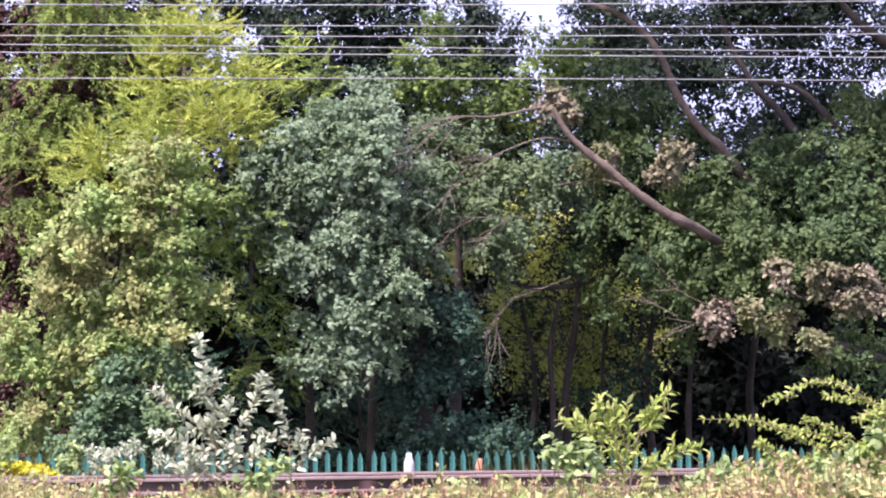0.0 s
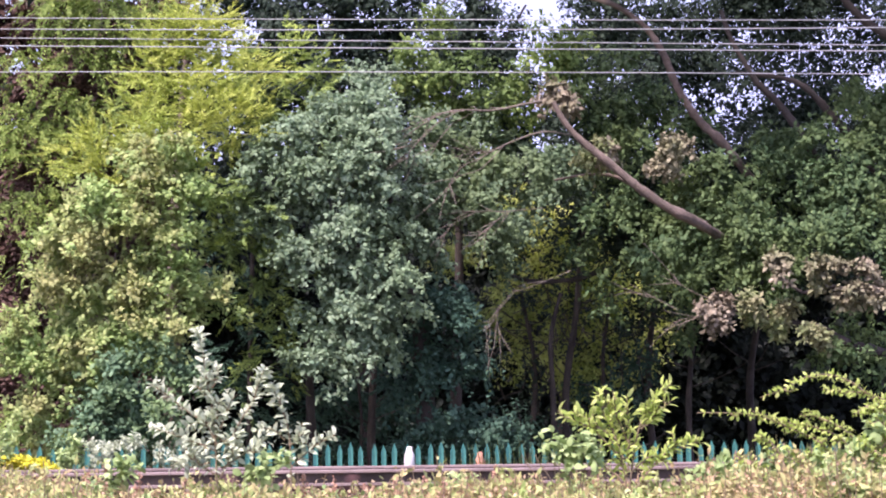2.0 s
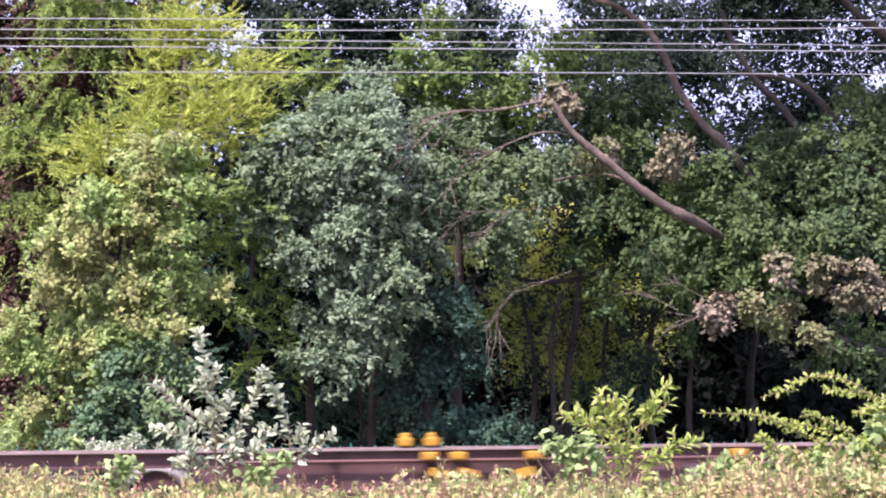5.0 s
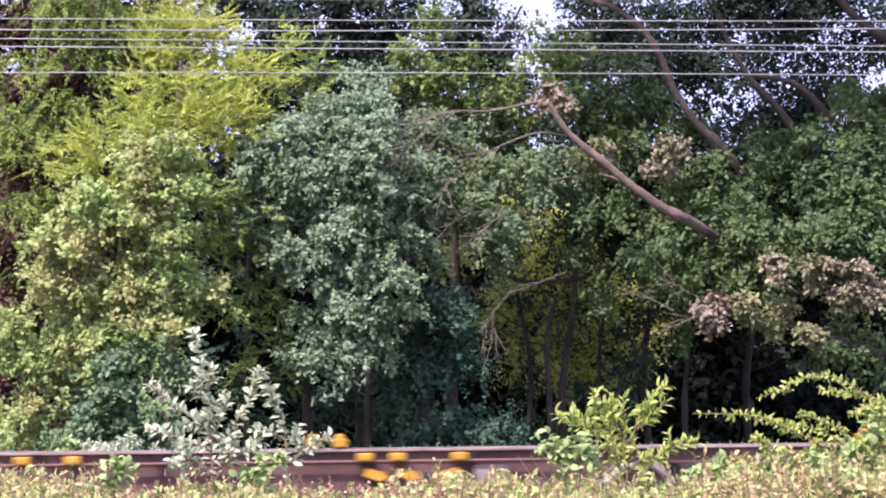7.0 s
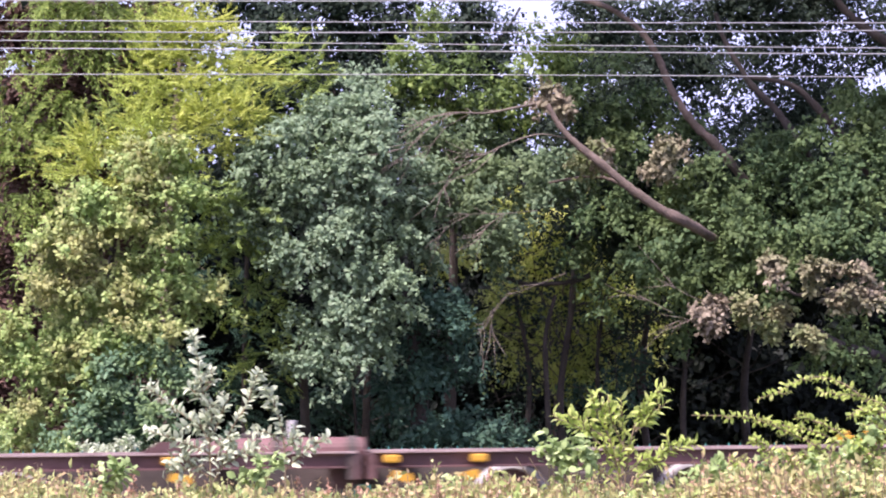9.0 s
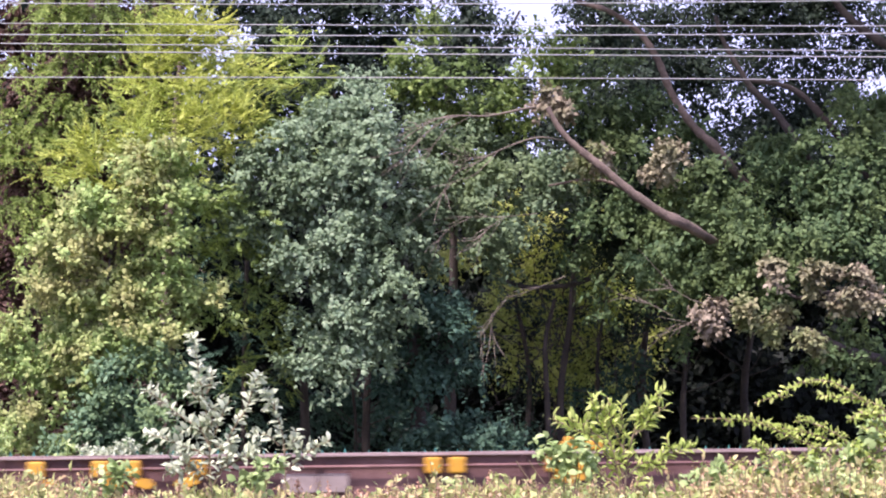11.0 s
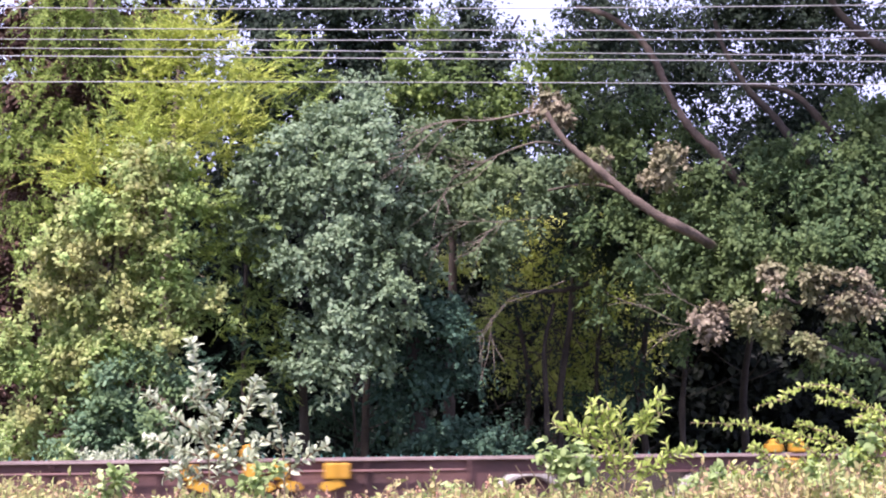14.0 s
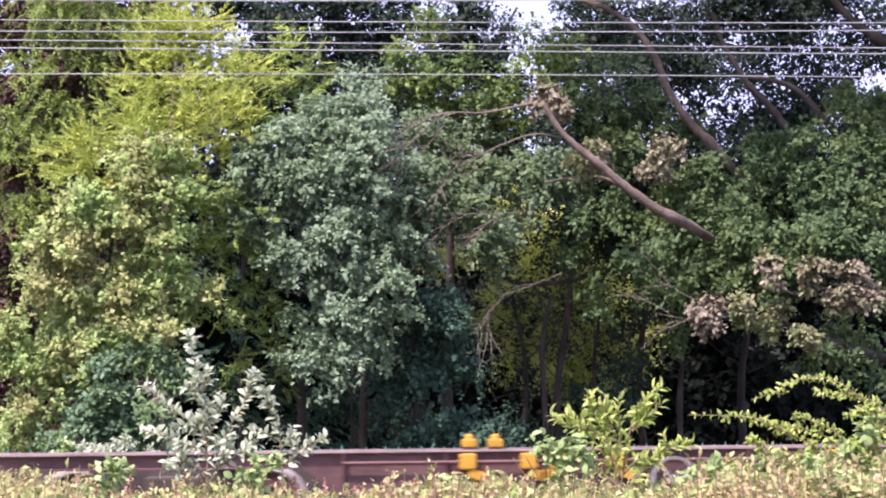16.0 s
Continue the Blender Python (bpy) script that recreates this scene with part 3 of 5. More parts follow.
def middle_oak():
    t = tree("oak", "dark green oak with drooping lower branches", 0)
    branch("trunk", [([(0.05, 29.50, 0.52), (0.18, 29.50, 3.10), (0.19, 29.50, 5.08), (0.12, 30.00, 7.11)], 0.1, 0.03)], M_BARK_SHADED, t)
    broadleaf("crown", [(-0.40, 28.00, 4.98, 0.33, 0.44, 0.39), (-0.41, 28.00, 4.18, 0.31, 0.41, 0.35), (0.12, 28.60, 5.32, 0.40, 0.44, 0.32), (0.71, 28.80, 5.07, 0.40, 0.44, 0.32), (0.55, 29.00, 5.75, 0.40, 0.40, 0.24), (1.27, 29.00, 5.52, 0.40, 0.40, 0.24), (0.37, 28.40, 4.39, 0.40, 0.44, 0.32), (1.52, 29.20, 5.01, 0.37, 0.43, 0.33), (0.97, 28.80, 4.26, 0.40, 0.40, 0.24), (1.89, 29.20, 5.39, 0.33, 0.36, 0.24), (-0.55, 28.40, 5.82, 0.26, 0.38, 0.34), (0.02, 28.80, 6.02, 0.30, 0.33, 0.20)],
              L_OAK, t, per_m2=26, twigs=4, count=8, size=0.084, spread=0.17, droop=0.3)
    # The oak's own lower leaves, with the shade from above coloured in.
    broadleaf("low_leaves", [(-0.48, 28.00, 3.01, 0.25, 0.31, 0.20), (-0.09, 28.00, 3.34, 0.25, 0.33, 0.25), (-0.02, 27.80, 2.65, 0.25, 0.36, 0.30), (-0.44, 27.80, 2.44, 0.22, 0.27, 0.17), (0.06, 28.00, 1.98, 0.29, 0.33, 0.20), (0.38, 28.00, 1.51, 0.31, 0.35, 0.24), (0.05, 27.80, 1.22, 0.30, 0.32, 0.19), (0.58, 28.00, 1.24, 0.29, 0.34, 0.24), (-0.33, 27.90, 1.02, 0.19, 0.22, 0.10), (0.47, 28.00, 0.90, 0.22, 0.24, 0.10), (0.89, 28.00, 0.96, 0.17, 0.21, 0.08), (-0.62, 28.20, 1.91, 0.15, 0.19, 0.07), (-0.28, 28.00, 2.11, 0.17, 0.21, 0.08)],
              L_DEEP_SHADE, t, per_m2=26, twigs=4, count=8, size=0.084, spread=0.17, droop=0.3, label="low blue-green leaves, shade put into their dark colour")
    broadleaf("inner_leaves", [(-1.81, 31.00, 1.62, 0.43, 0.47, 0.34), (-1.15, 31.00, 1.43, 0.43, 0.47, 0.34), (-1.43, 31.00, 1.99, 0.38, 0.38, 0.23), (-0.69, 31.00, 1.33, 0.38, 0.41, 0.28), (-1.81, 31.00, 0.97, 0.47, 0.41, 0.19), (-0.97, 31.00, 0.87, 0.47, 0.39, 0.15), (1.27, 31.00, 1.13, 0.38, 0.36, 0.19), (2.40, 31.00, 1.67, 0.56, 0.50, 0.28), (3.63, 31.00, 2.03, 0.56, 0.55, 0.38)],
              L_DEEP_SHADE, t, per_m2=9, twigs=4, count=8, size=0.084, spread=0.22, droop=0.3, label="sparse inner leaves, deep shade put into their colour")
    # Light catching the upper oak leaves is put into a lighter leaf colour.
    broadleaf("lit_leaves", [(-0.40, 29.20, 7.43, 0.38, 0.37, 0.19), (-0.59, 29.20, 6.39, 0.32, 0.36, 0.23), (0.12, 29.20, 6.95, 0.30, 0.32, 0.19), (1.56, 29.20, 6.98, 0.42, 0.42, 0.25), (0.85, 29.20, 6.76, 0.32, 0.39, 0.30), (0.40, 29.20, 6.44, 0.36, 0.38, 0.23), (1.87, 29.20, 7.16, 0.25, 0.31, 0.21), (1.28, 29.20, 6.48, 0.32, 0.35, 0.21), (-0.33, 29.20, 6.95, 0.25, 0.30, 0.19)],
              L_OAK_LIT, t, per_m2=19, twigs=4, count=8, size=0.085, spread=0.18, label="upper leaves, the light on them put into a lighter green")


def canopy_tree():
    t = tree("beech", "tall tree whose canopy closes the sky, backlit shade put into its leaves", 0)
    branch("trunk", [([(-1.37, 32.60, 0.47), (-1.59, 32.60, 4.91), (-2.07, 32.60, 8.36)], 0.11, 0.06), ([(-1.99, 32.00, 7.23), (-1.25, 32.00, 7.72), (-0.45, 32.00, 8.21), (0.04, 32.00, 8.71)], 0.06, 0.02), ([(-0.26, 31.50, 7.31), (0.61, 31.50, 7.59), (1.10, 31.50, 7.98), (1.40, 31.50, 8.47)], 0.05, 0.02)], M_BARK_SHADED, t)
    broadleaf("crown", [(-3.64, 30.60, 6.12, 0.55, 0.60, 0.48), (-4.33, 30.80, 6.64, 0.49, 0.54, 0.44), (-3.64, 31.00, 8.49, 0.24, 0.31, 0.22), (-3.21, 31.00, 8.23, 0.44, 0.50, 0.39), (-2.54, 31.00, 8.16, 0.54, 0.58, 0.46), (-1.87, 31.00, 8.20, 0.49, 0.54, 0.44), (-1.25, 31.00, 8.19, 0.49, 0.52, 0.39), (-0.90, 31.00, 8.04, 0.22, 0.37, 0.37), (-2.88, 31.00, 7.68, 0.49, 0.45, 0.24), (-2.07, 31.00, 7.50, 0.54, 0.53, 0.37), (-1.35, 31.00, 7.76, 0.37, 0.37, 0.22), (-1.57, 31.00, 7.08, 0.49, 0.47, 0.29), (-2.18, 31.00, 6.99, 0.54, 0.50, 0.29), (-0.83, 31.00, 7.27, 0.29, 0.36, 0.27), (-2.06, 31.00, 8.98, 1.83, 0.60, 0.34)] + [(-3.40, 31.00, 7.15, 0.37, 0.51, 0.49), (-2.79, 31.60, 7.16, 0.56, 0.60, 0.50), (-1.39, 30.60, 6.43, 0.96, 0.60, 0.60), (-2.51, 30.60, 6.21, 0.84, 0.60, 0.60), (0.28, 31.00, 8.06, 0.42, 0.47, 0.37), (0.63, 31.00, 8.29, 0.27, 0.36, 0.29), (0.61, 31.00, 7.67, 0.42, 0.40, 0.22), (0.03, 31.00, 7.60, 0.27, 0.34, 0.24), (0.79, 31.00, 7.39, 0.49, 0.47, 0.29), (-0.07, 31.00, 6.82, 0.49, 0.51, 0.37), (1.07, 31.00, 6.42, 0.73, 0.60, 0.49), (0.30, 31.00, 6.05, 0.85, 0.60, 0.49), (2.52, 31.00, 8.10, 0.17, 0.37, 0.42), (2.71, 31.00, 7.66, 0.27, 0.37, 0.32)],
              L_CANOPY_SHADE, t, per_m2=21, twigs=4, count=8, size=0.085, spread=0.2)


def right_oak():
    t = tree("oak", "big oak with pale leaning limbs and withered leaf clusters", 0)
    branch("trunk", [([(8.05, 29.00, 0.02), (8.12, 29.00, 2.98), (8.12, 29.00, 6.37), (7.82, 29.00, 10.12)], 0.4, 0.25)], M_BARK, t)
    for pts, a, b in [
            ([(4.66, 28.40, 3.76), (4.20, 27.60, 3.94), (3.63, 26.90, 4.16), (3.18, 26.70, 4.37), (2.78, 26.70, 4.65), (2.38, 26.70, 5.00), (1.98, 26.70, 5.33), (1.74, 26.70, 5.60), (1.56, 26.70, 5.92)], 0.085, 0.040),
            ([(4.76, 28.80, 5.03), (4.23, 28.40, 5.58), (3.98, 28.40, 5.82), (3.77, 28.40, 6.10), (3.56, 28.40, 6.48), (3.39, 28.40, 6.93), (3.18, 28.40, 7.29), (2.99, 28.40, 7.49), (2.62, 28.40, 7.74), (2.14, 28.40, 7.88)], 0.075, 0.035),
            ([(6.26, 28.90, 4.40), (5.70, 28.60, 5.37), (5.37, 28.60, 5.92), (5.13, 28.60, 6.24), (4.87, 28.60, 6.51), (4.65, 28.60, 6.87), (4.44, 28.60, 7.27), (4.32, 28.60, 7.68)], 0.075, 0.030)] + [
            ([(7.02, 27.40, 2.06), (6.25, 26.90, 2.24), (5.77, 26.90, 2.38), (5.37, 26.90, 2.61), (4.88, 26.90, 2.71), (4.15, 26.90, 2.88)], 0.100, 0.025),
            ([(7.21, 28.00, 2.92), (6.11, 26.90, 3.03), (5.55, 26.90, 3.20), (5.14, 26.90, 3.13), (4.82, 26.90, 3.37)], 0.060, 0.020),
            ([(6.92, 29.40, 5.09), (6.39, 29.30, 5.80), (6.00, 29.30, 6.29), (5.69, 29.30, 6.60), (5.34, 29.30, 6.73), (4.62, 29.30, 6.83)], 0.080, 0.030),
            ([(7.79, 29.00, 6.91), (6.91, 29.00, 7.38), (6.39, 29.00, 7.84), (6.14, 29.00, 8.30)], 0.080, 0.050),
            ([(3.04, 27.60, 4.63), (2.55, 27.70, 4.95), (2.13, 27.70, 4.99), (1.62, 27.70, 4.91)], 0.030, 0.015)]:
        # Limbs far to the right are shaded by colour, with the darker bark.
        branch("limb", [(pts, a, b)], M_BARK_SHADED if pts[0][0] > 6.2 else M_BARK if a > 0.08 else M_BARK_PALE, t, sides=10, rough=0.09)
    broadleaf("crown", [(6.21, 28.80, 6.49, 0.35, 0.37, 0.24), (6.51, 28.60, 6.18, 0.37, 0.44, 0.35), (5.08, 28.90, 5.84, 0.28, 0.36, 0.28), (5.16, 28.90, 5.31, 0.37, 0.42, 0.31), (6.10, 28.00, 5.60, 0.51, 0.49, 0.32), (4.39, 28.00, 5.08, 0.40, 0.43, 0.30), (3.94, 28.00, 4.84, 0.49, 0.47, 0.30), (4.62, 28.00, 4.56, 0.51, 0.49, 0.32), (5.44, 28.00, 4.74, 0.51, 0.51, 0.36), (6.18, 28.00, 4.82, 0.49, 0.50, 0.36), (4.14, 27.60, 4.19, 0.50, 0.47, 0.27), (4.77, 27.50, 3.92, 0.52, 0.50, 0.31), (5.54, 27.50, 4.00, 0.52, 0.52, 0.35), (6.24, 27.50, 3.99, 0.38, 0.44, 0.35), (3.63, 27.60, 3.95, 0.31, 0.34, 0.21)] + [(4.14, 27.50, 3.64, 0.35, 0.34, 0.17), (4.63, 27.50, 3.50, 0.25, 0.28, 0.15), (6.60, 28.00, 5.16, 0.32, 0.50, 0.53), (6.40, 27.40, 3.39, 0.21, 0.29, 0.21)],
              L_RIGHT, t, per_m2=21, twigs=4, count=8, size=0.084, spread=0.17, droop=0.2)
    broadleaf("upper_leaves", [(2.34, 29.00, 6.52, 0.44, 0.45, 0.31), (2.79, 29.00, 6.86, 0.35, 0.38, 0.24), (2.97, 29.00, 6.20, 0.33, 0.39, 0.29), (2.44, 29.00, 5.98, 0.35, 0.38, 0.24), (2.77, 29.00, 5.66, 0.35, 0.38, 0.24), (3.45, 29.00, 6.33, 0.22, 0.30, 0.22), (3.20, 29.00, 5.25, 0.22, 0.30, 0.22), (3.64, 29.00, 5.07, 0.26, 0.30, 0.18), (2.66, 29.00, 4.90, 0.44, 0.40, 0.20), (2.83, 29.00, 4.28, 0.53, 0.48, 0.26), (3.44, 29.00, 4.00, 0.46, 0.43, 0.24), (3.08, 29.00, 3.74, 0.44, 0.39, 0.18), (3.82, 29.00, 3.29, 0.44, 0.43, 0.26), (2.38, 29.00, 3.75, 0.33, 0.35, 0.22), (6.08, 27.20, 2.55, 0.33, 0.29, 0.09)] + [(5.66, 27.20, 2.29, 0.14, 0.22, 0.13), (3.57, 28.50, 4.48, 0.22, 0.26, 0.15), (3.75, 29.00, 5.87, 0.13, 0.23, 0.18)],
              L_RIGHT, t, per_m2=17, twigs=4, count=8, size=0.084, spread=0.17, droop=0.2, label="shaded green leaves round the limbs")
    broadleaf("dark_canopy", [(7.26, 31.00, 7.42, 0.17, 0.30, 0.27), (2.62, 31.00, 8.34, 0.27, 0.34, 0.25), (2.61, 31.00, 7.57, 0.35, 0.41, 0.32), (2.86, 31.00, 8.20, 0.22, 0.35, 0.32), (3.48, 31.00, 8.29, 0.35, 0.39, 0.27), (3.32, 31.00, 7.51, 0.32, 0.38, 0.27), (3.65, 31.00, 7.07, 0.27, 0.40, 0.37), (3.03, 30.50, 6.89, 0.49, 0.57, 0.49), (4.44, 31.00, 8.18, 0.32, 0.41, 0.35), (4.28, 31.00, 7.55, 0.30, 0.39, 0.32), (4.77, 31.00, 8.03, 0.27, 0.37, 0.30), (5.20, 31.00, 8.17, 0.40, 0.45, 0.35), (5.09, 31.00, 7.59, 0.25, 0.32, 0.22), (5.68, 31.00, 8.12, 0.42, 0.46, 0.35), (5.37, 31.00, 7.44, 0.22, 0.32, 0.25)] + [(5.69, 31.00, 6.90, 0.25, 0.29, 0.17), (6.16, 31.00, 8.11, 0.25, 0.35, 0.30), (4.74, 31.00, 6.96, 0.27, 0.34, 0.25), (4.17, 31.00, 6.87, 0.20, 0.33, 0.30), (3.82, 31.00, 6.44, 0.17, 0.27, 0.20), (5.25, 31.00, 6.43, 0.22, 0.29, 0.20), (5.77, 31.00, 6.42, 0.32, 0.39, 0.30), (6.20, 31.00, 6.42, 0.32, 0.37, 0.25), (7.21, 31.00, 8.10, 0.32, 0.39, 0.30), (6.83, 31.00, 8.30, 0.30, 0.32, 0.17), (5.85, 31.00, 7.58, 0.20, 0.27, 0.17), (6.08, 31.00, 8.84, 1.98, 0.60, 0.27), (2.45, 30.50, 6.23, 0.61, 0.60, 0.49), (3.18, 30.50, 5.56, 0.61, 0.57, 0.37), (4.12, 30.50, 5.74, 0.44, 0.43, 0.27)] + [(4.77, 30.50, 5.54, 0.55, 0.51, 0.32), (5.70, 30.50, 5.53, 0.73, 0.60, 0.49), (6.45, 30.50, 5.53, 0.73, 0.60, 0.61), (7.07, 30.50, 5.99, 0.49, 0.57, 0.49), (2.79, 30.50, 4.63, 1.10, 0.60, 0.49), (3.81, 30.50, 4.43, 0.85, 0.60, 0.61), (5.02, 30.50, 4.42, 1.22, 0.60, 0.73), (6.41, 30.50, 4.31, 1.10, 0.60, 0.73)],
              L_CANOPY_SHADE, t, per_m2=32, twigs=4, count=7, size=0.075, spread=0.22, label="leaves against the sky, darkened by colour as if backlit")
    broadleaf("withered_leaves", [(3.18, 27.60, 5.38, 0.22, 0.23, 0.08), (3.52, 27.60, 5.29, 0.15, 0.19, 0.08), (3.24, 27.60, 5.14, 0.17, 0.19, 0.05), (1.65, 27.20, 6.13, 0.20, 0.20, 0.04), (1.82, 27.20, 5.94, 0.07, 0.15, 0.07), (2.29, 27.10, 5.24, 0.08, 0.14, 0.04), (3.72, 26.60, 2.82, 0.16, 0.19, 0.06), (3.98, 26.60, 2.87, 0.13, 0.16, 0.04), (4.75, 26.60, 3.46, 0.13, 0.16, 0.04), (5.25, 26.60, 3.42, 0.27, 0.24, 0.05), (5.77, 26.60, 3.35, 0.32, 0.27, 0.06), (6.11, 26.60, 3.04, 0.08, 0.17, 0.10), (5.72, 26.60, 3.09, 0.19, 0.20, 0.04)],
              L_BROWN, t, per_m2=19, twigs=3, count=7, size=0.085, spread=0.1, bough=0.16, label="clusters of withered brown leaves")
    broadleaf("lower_light_leaves", [(4.52, 26.70, 2.72, 0.24, 0.22, 0.04), (4.93, 26.70, 2.85, 0.21, 0.21, 0.04), (4.32, 26.70, 2.93, 0.11, 0.15, 0.03), (2.17, 27.10, 5.23, 0.11, 0.17, 0.06), (5.24, 26.70, 2.49, 0.18, 0.19, 0.05)],
              L_OLIVE, t, per_m2=17, twigs=4, count=6, size=0.08, spread=0.1, bough=0.18, label="light green leaves on the low limb")
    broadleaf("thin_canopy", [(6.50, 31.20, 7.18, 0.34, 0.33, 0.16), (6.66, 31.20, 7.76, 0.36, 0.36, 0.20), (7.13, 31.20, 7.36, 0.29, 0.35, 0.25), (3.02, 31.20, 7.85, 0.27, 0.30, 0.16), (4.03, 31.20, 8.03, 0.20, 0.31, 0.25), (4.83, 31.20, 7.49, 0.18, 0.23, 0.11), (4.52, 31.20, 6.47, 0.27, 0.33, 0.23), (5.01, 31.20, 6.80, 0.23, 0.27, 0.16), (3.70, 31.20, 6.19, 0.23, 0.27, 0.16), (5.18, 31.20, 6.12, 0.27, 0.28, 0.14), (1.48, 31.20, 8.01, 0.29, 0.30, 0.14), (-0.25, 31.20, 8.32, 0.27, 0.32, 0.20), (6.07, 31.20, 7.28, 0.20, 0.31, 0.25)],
              L_CANOPY_SHADE, t, per_m2=24, twigs=4, count=6, size=0.075, spread=0.25, label="thin leaves against the bright sky, backlit shade put into their colour")


def bare_twigs():
    t = tree("dead_branch", "bare grey twigs of a dead branch among leaves", 0, "branch")
    L = [([(1.70, 27.40, 6.10), (1.18, 26.90, 5.93), (0.68, 26.90, 5.84), (0.10, 26.90, 5.84), (-0.31, 26.90, 5.66), (-0.69, 26.90, 5.39)], 0.035, 0.008), ([(0.27, 26.80, 5.82), (-0.15, 26.80, 5.76), (-0.64, 26.80, 5.52)], 0.014, 0.005), ([(0.18, 26.80, 5.82), (-0.23, 26.80, 5.56), (-0.56, 26.80, 5.19), (-0.73, 26.80, 5.06)], 0.014, 0.005), ([(-0.06, 26.70, 5.70), (-0.39, 26.70, 5.36), (-0.68, 26.70, 5.26)], 0.010, 0.004), ([(1.87, 27.50, 5.56), (1.42, 27.00, 5.53), (0.92, 27.00, 5.37), (0.51, 27.00, 5.16), (0.18, 27.00, 4.98), (0.05, 27.00, 4.71)], 0.026, 0.006)] + [([(0.75, 26.90, 5.27), (0.42, 26.90, 5.23), (0.01, 26.90, 5.32)], 0.010, 0.004), ([(0.84, 26.90, 5.31), (0.50, 26.90, 4.98), (0.09, 26.90, 4.82), (-0.04, 26.90, 4.49)], 0.012, 0.004), ([(0.10, 26.80, 5.64), (-0.23, 26.80, 5.27), (-0.60, 26.80, 5.13)], 0.012, 0.004), ([(1.46, 28.00, 4.53), (0.93, 27.60, 4.44), (0.51, 27.60, 4.44), (0.00, 27.60, 4.41)], 0.012, 0.005), ([(0.91, 26.90, 4.36), (0.66, 26.90, 4.15), (0.49, 26.90, 3.91)], 0.012, 0.004)] + [([(0.41, 26.80, 4.33), (0.08, 26.80, 4.15), (-0.17, 26.80, 3.82)], 0.010, 0.004), ([(1.88, 28.20, 3.59), (1.33, 27.60, 3.34), (0.91, 27.60, 3.17), (0.66, 27.60, 2.80)], 0.011, 0.004), ([(0.95, 27.40, 3.18), (0.74, 27.40, 2.87), (0.77, 27.40, 2.45)], 0.010, 0.004), ([(0.73, 27.30, 2.95), (0.57, 27.30, 2.70), (0.60, 27.30, 2.37)], 0.008, 0.004), ([(4.01, 27.00, 3.01), (3.59, 26.90, 3.13), (3.26, 26.90, 3.34)], 0.014, 0.004)] + [([(3.84, 27.00, 2.77), (3.45, 26.90, 2.77), (3.13, 26.90, 2.65)], 0.012, 0.004), ([(3.33, 26.90, 2.89), (2.93, 26.90, 3.10), (2.61, 26.90, 3.15)], 0.010, 0.004)]
    for pts, a, b in L:
        branch("twig", [(pts, a * 0.6, b * 0.7)], M_TWIG, t, sides=5)
        line = smooth_line(pts, 20)
        for k in range(6):
            i = rng.integers(5, 18)
            d = unit(line[i + 1] - line[i - 1])
            e = (d + rng.normal(size=3) * 0.5) * rng.uniform(0.15, 0.45)
            branch("twig", [([line[i], line[i] + e * 0.5 + rng.normal(size=3) * 0.02, line[i] + e], 0.006, 0.003)], M_TWIG, t, sides=4)


def young_trunks():
    for k, (pts, r) in enumerate([
            ([(1.66, 29.50, 0.59), (1.65, 29.50, 1.74), (1.63, 29.50, 2.64), (1.80, 29.60, 3.36)], 0.05),
            ([(1.91, 30.00, 0.58), (1.89, 30.00, 1.84), (2.09, 30.00, 3.20), (2.21, 30.00, 4.67)], 0.07),
            ([(2.82, 31.00, 0.65), (2.57, 31.00, 2.23), (2.78, 31.00, 3.64)], 0.04),
            ([(3.92, 30.50, 0.46), (3.92, 30.50, 1.74), (4.04, 30.50, 2.85)], 0.06),
            ] + [([(-2.12, 29.00, 0.56), (-2.14, 29.00, 1.60), (-2.18, 29.00, 2.65)], 0.09),
            ([(-1.21, 29.50, 0.54), (-1.22, 29.50, 1.24), (-1.17, 29.50, 2.31)], 0.08),
            ([(-1.43, 30.00, 0.53), (-1.40, 30.00, 1.43), (-1.49, 30.00, 2.33)], 0.03),
            ] + [([(1.32, 31.00, 0.57), (1.44, 31.00, 2.15), (1.23, 31.00, 3.47)], 0.05),
            ([(3.49, 32.00, 0.53), (3.43, 32.00, 2.26), (3.66, 32.00, 3.91)], 0.07),
            ([(5.22, 32.00, 0.42), (5.16, 32.00, 1.95), (5.39, 32.00, 3.31)], 0.08)]):
        t = tree("young_tree", "slim trunk of a young tree, shade put into its dark bark", 0, "tree", "young trees in the shade")
        branch("trunk", [(pts, r, r * 0.6)], M_BARK_SHADED, t, sides=8)
        p = np.array(pts[-1])
        for j in range(7):
            q = np.array(pts[1]) + (p - np.array(pts[1])) * rng.random()
            e = np.array([rng.normal() * 0.6, -0.2, 0.3 + 0.3 * rng.random()])
            branch("twig", [([q, q + e * 0.5 + [0, 0, -0.05], q + e], 0.012, 0.004)], M_BARK_SHADED, t, sides=4)
    t = tree("fallen_limb", "dark broken limb lying across the young trunks", 0, "branch")
    branch("limb", [([(2.46, 29.30, 3.69), (2.01, 29.30, 3.55), (1.38, 29.30, 3.52), (0.85, 29.40, 3.67)], 0.045, 0.03)], M_BARK_SHADED, t)


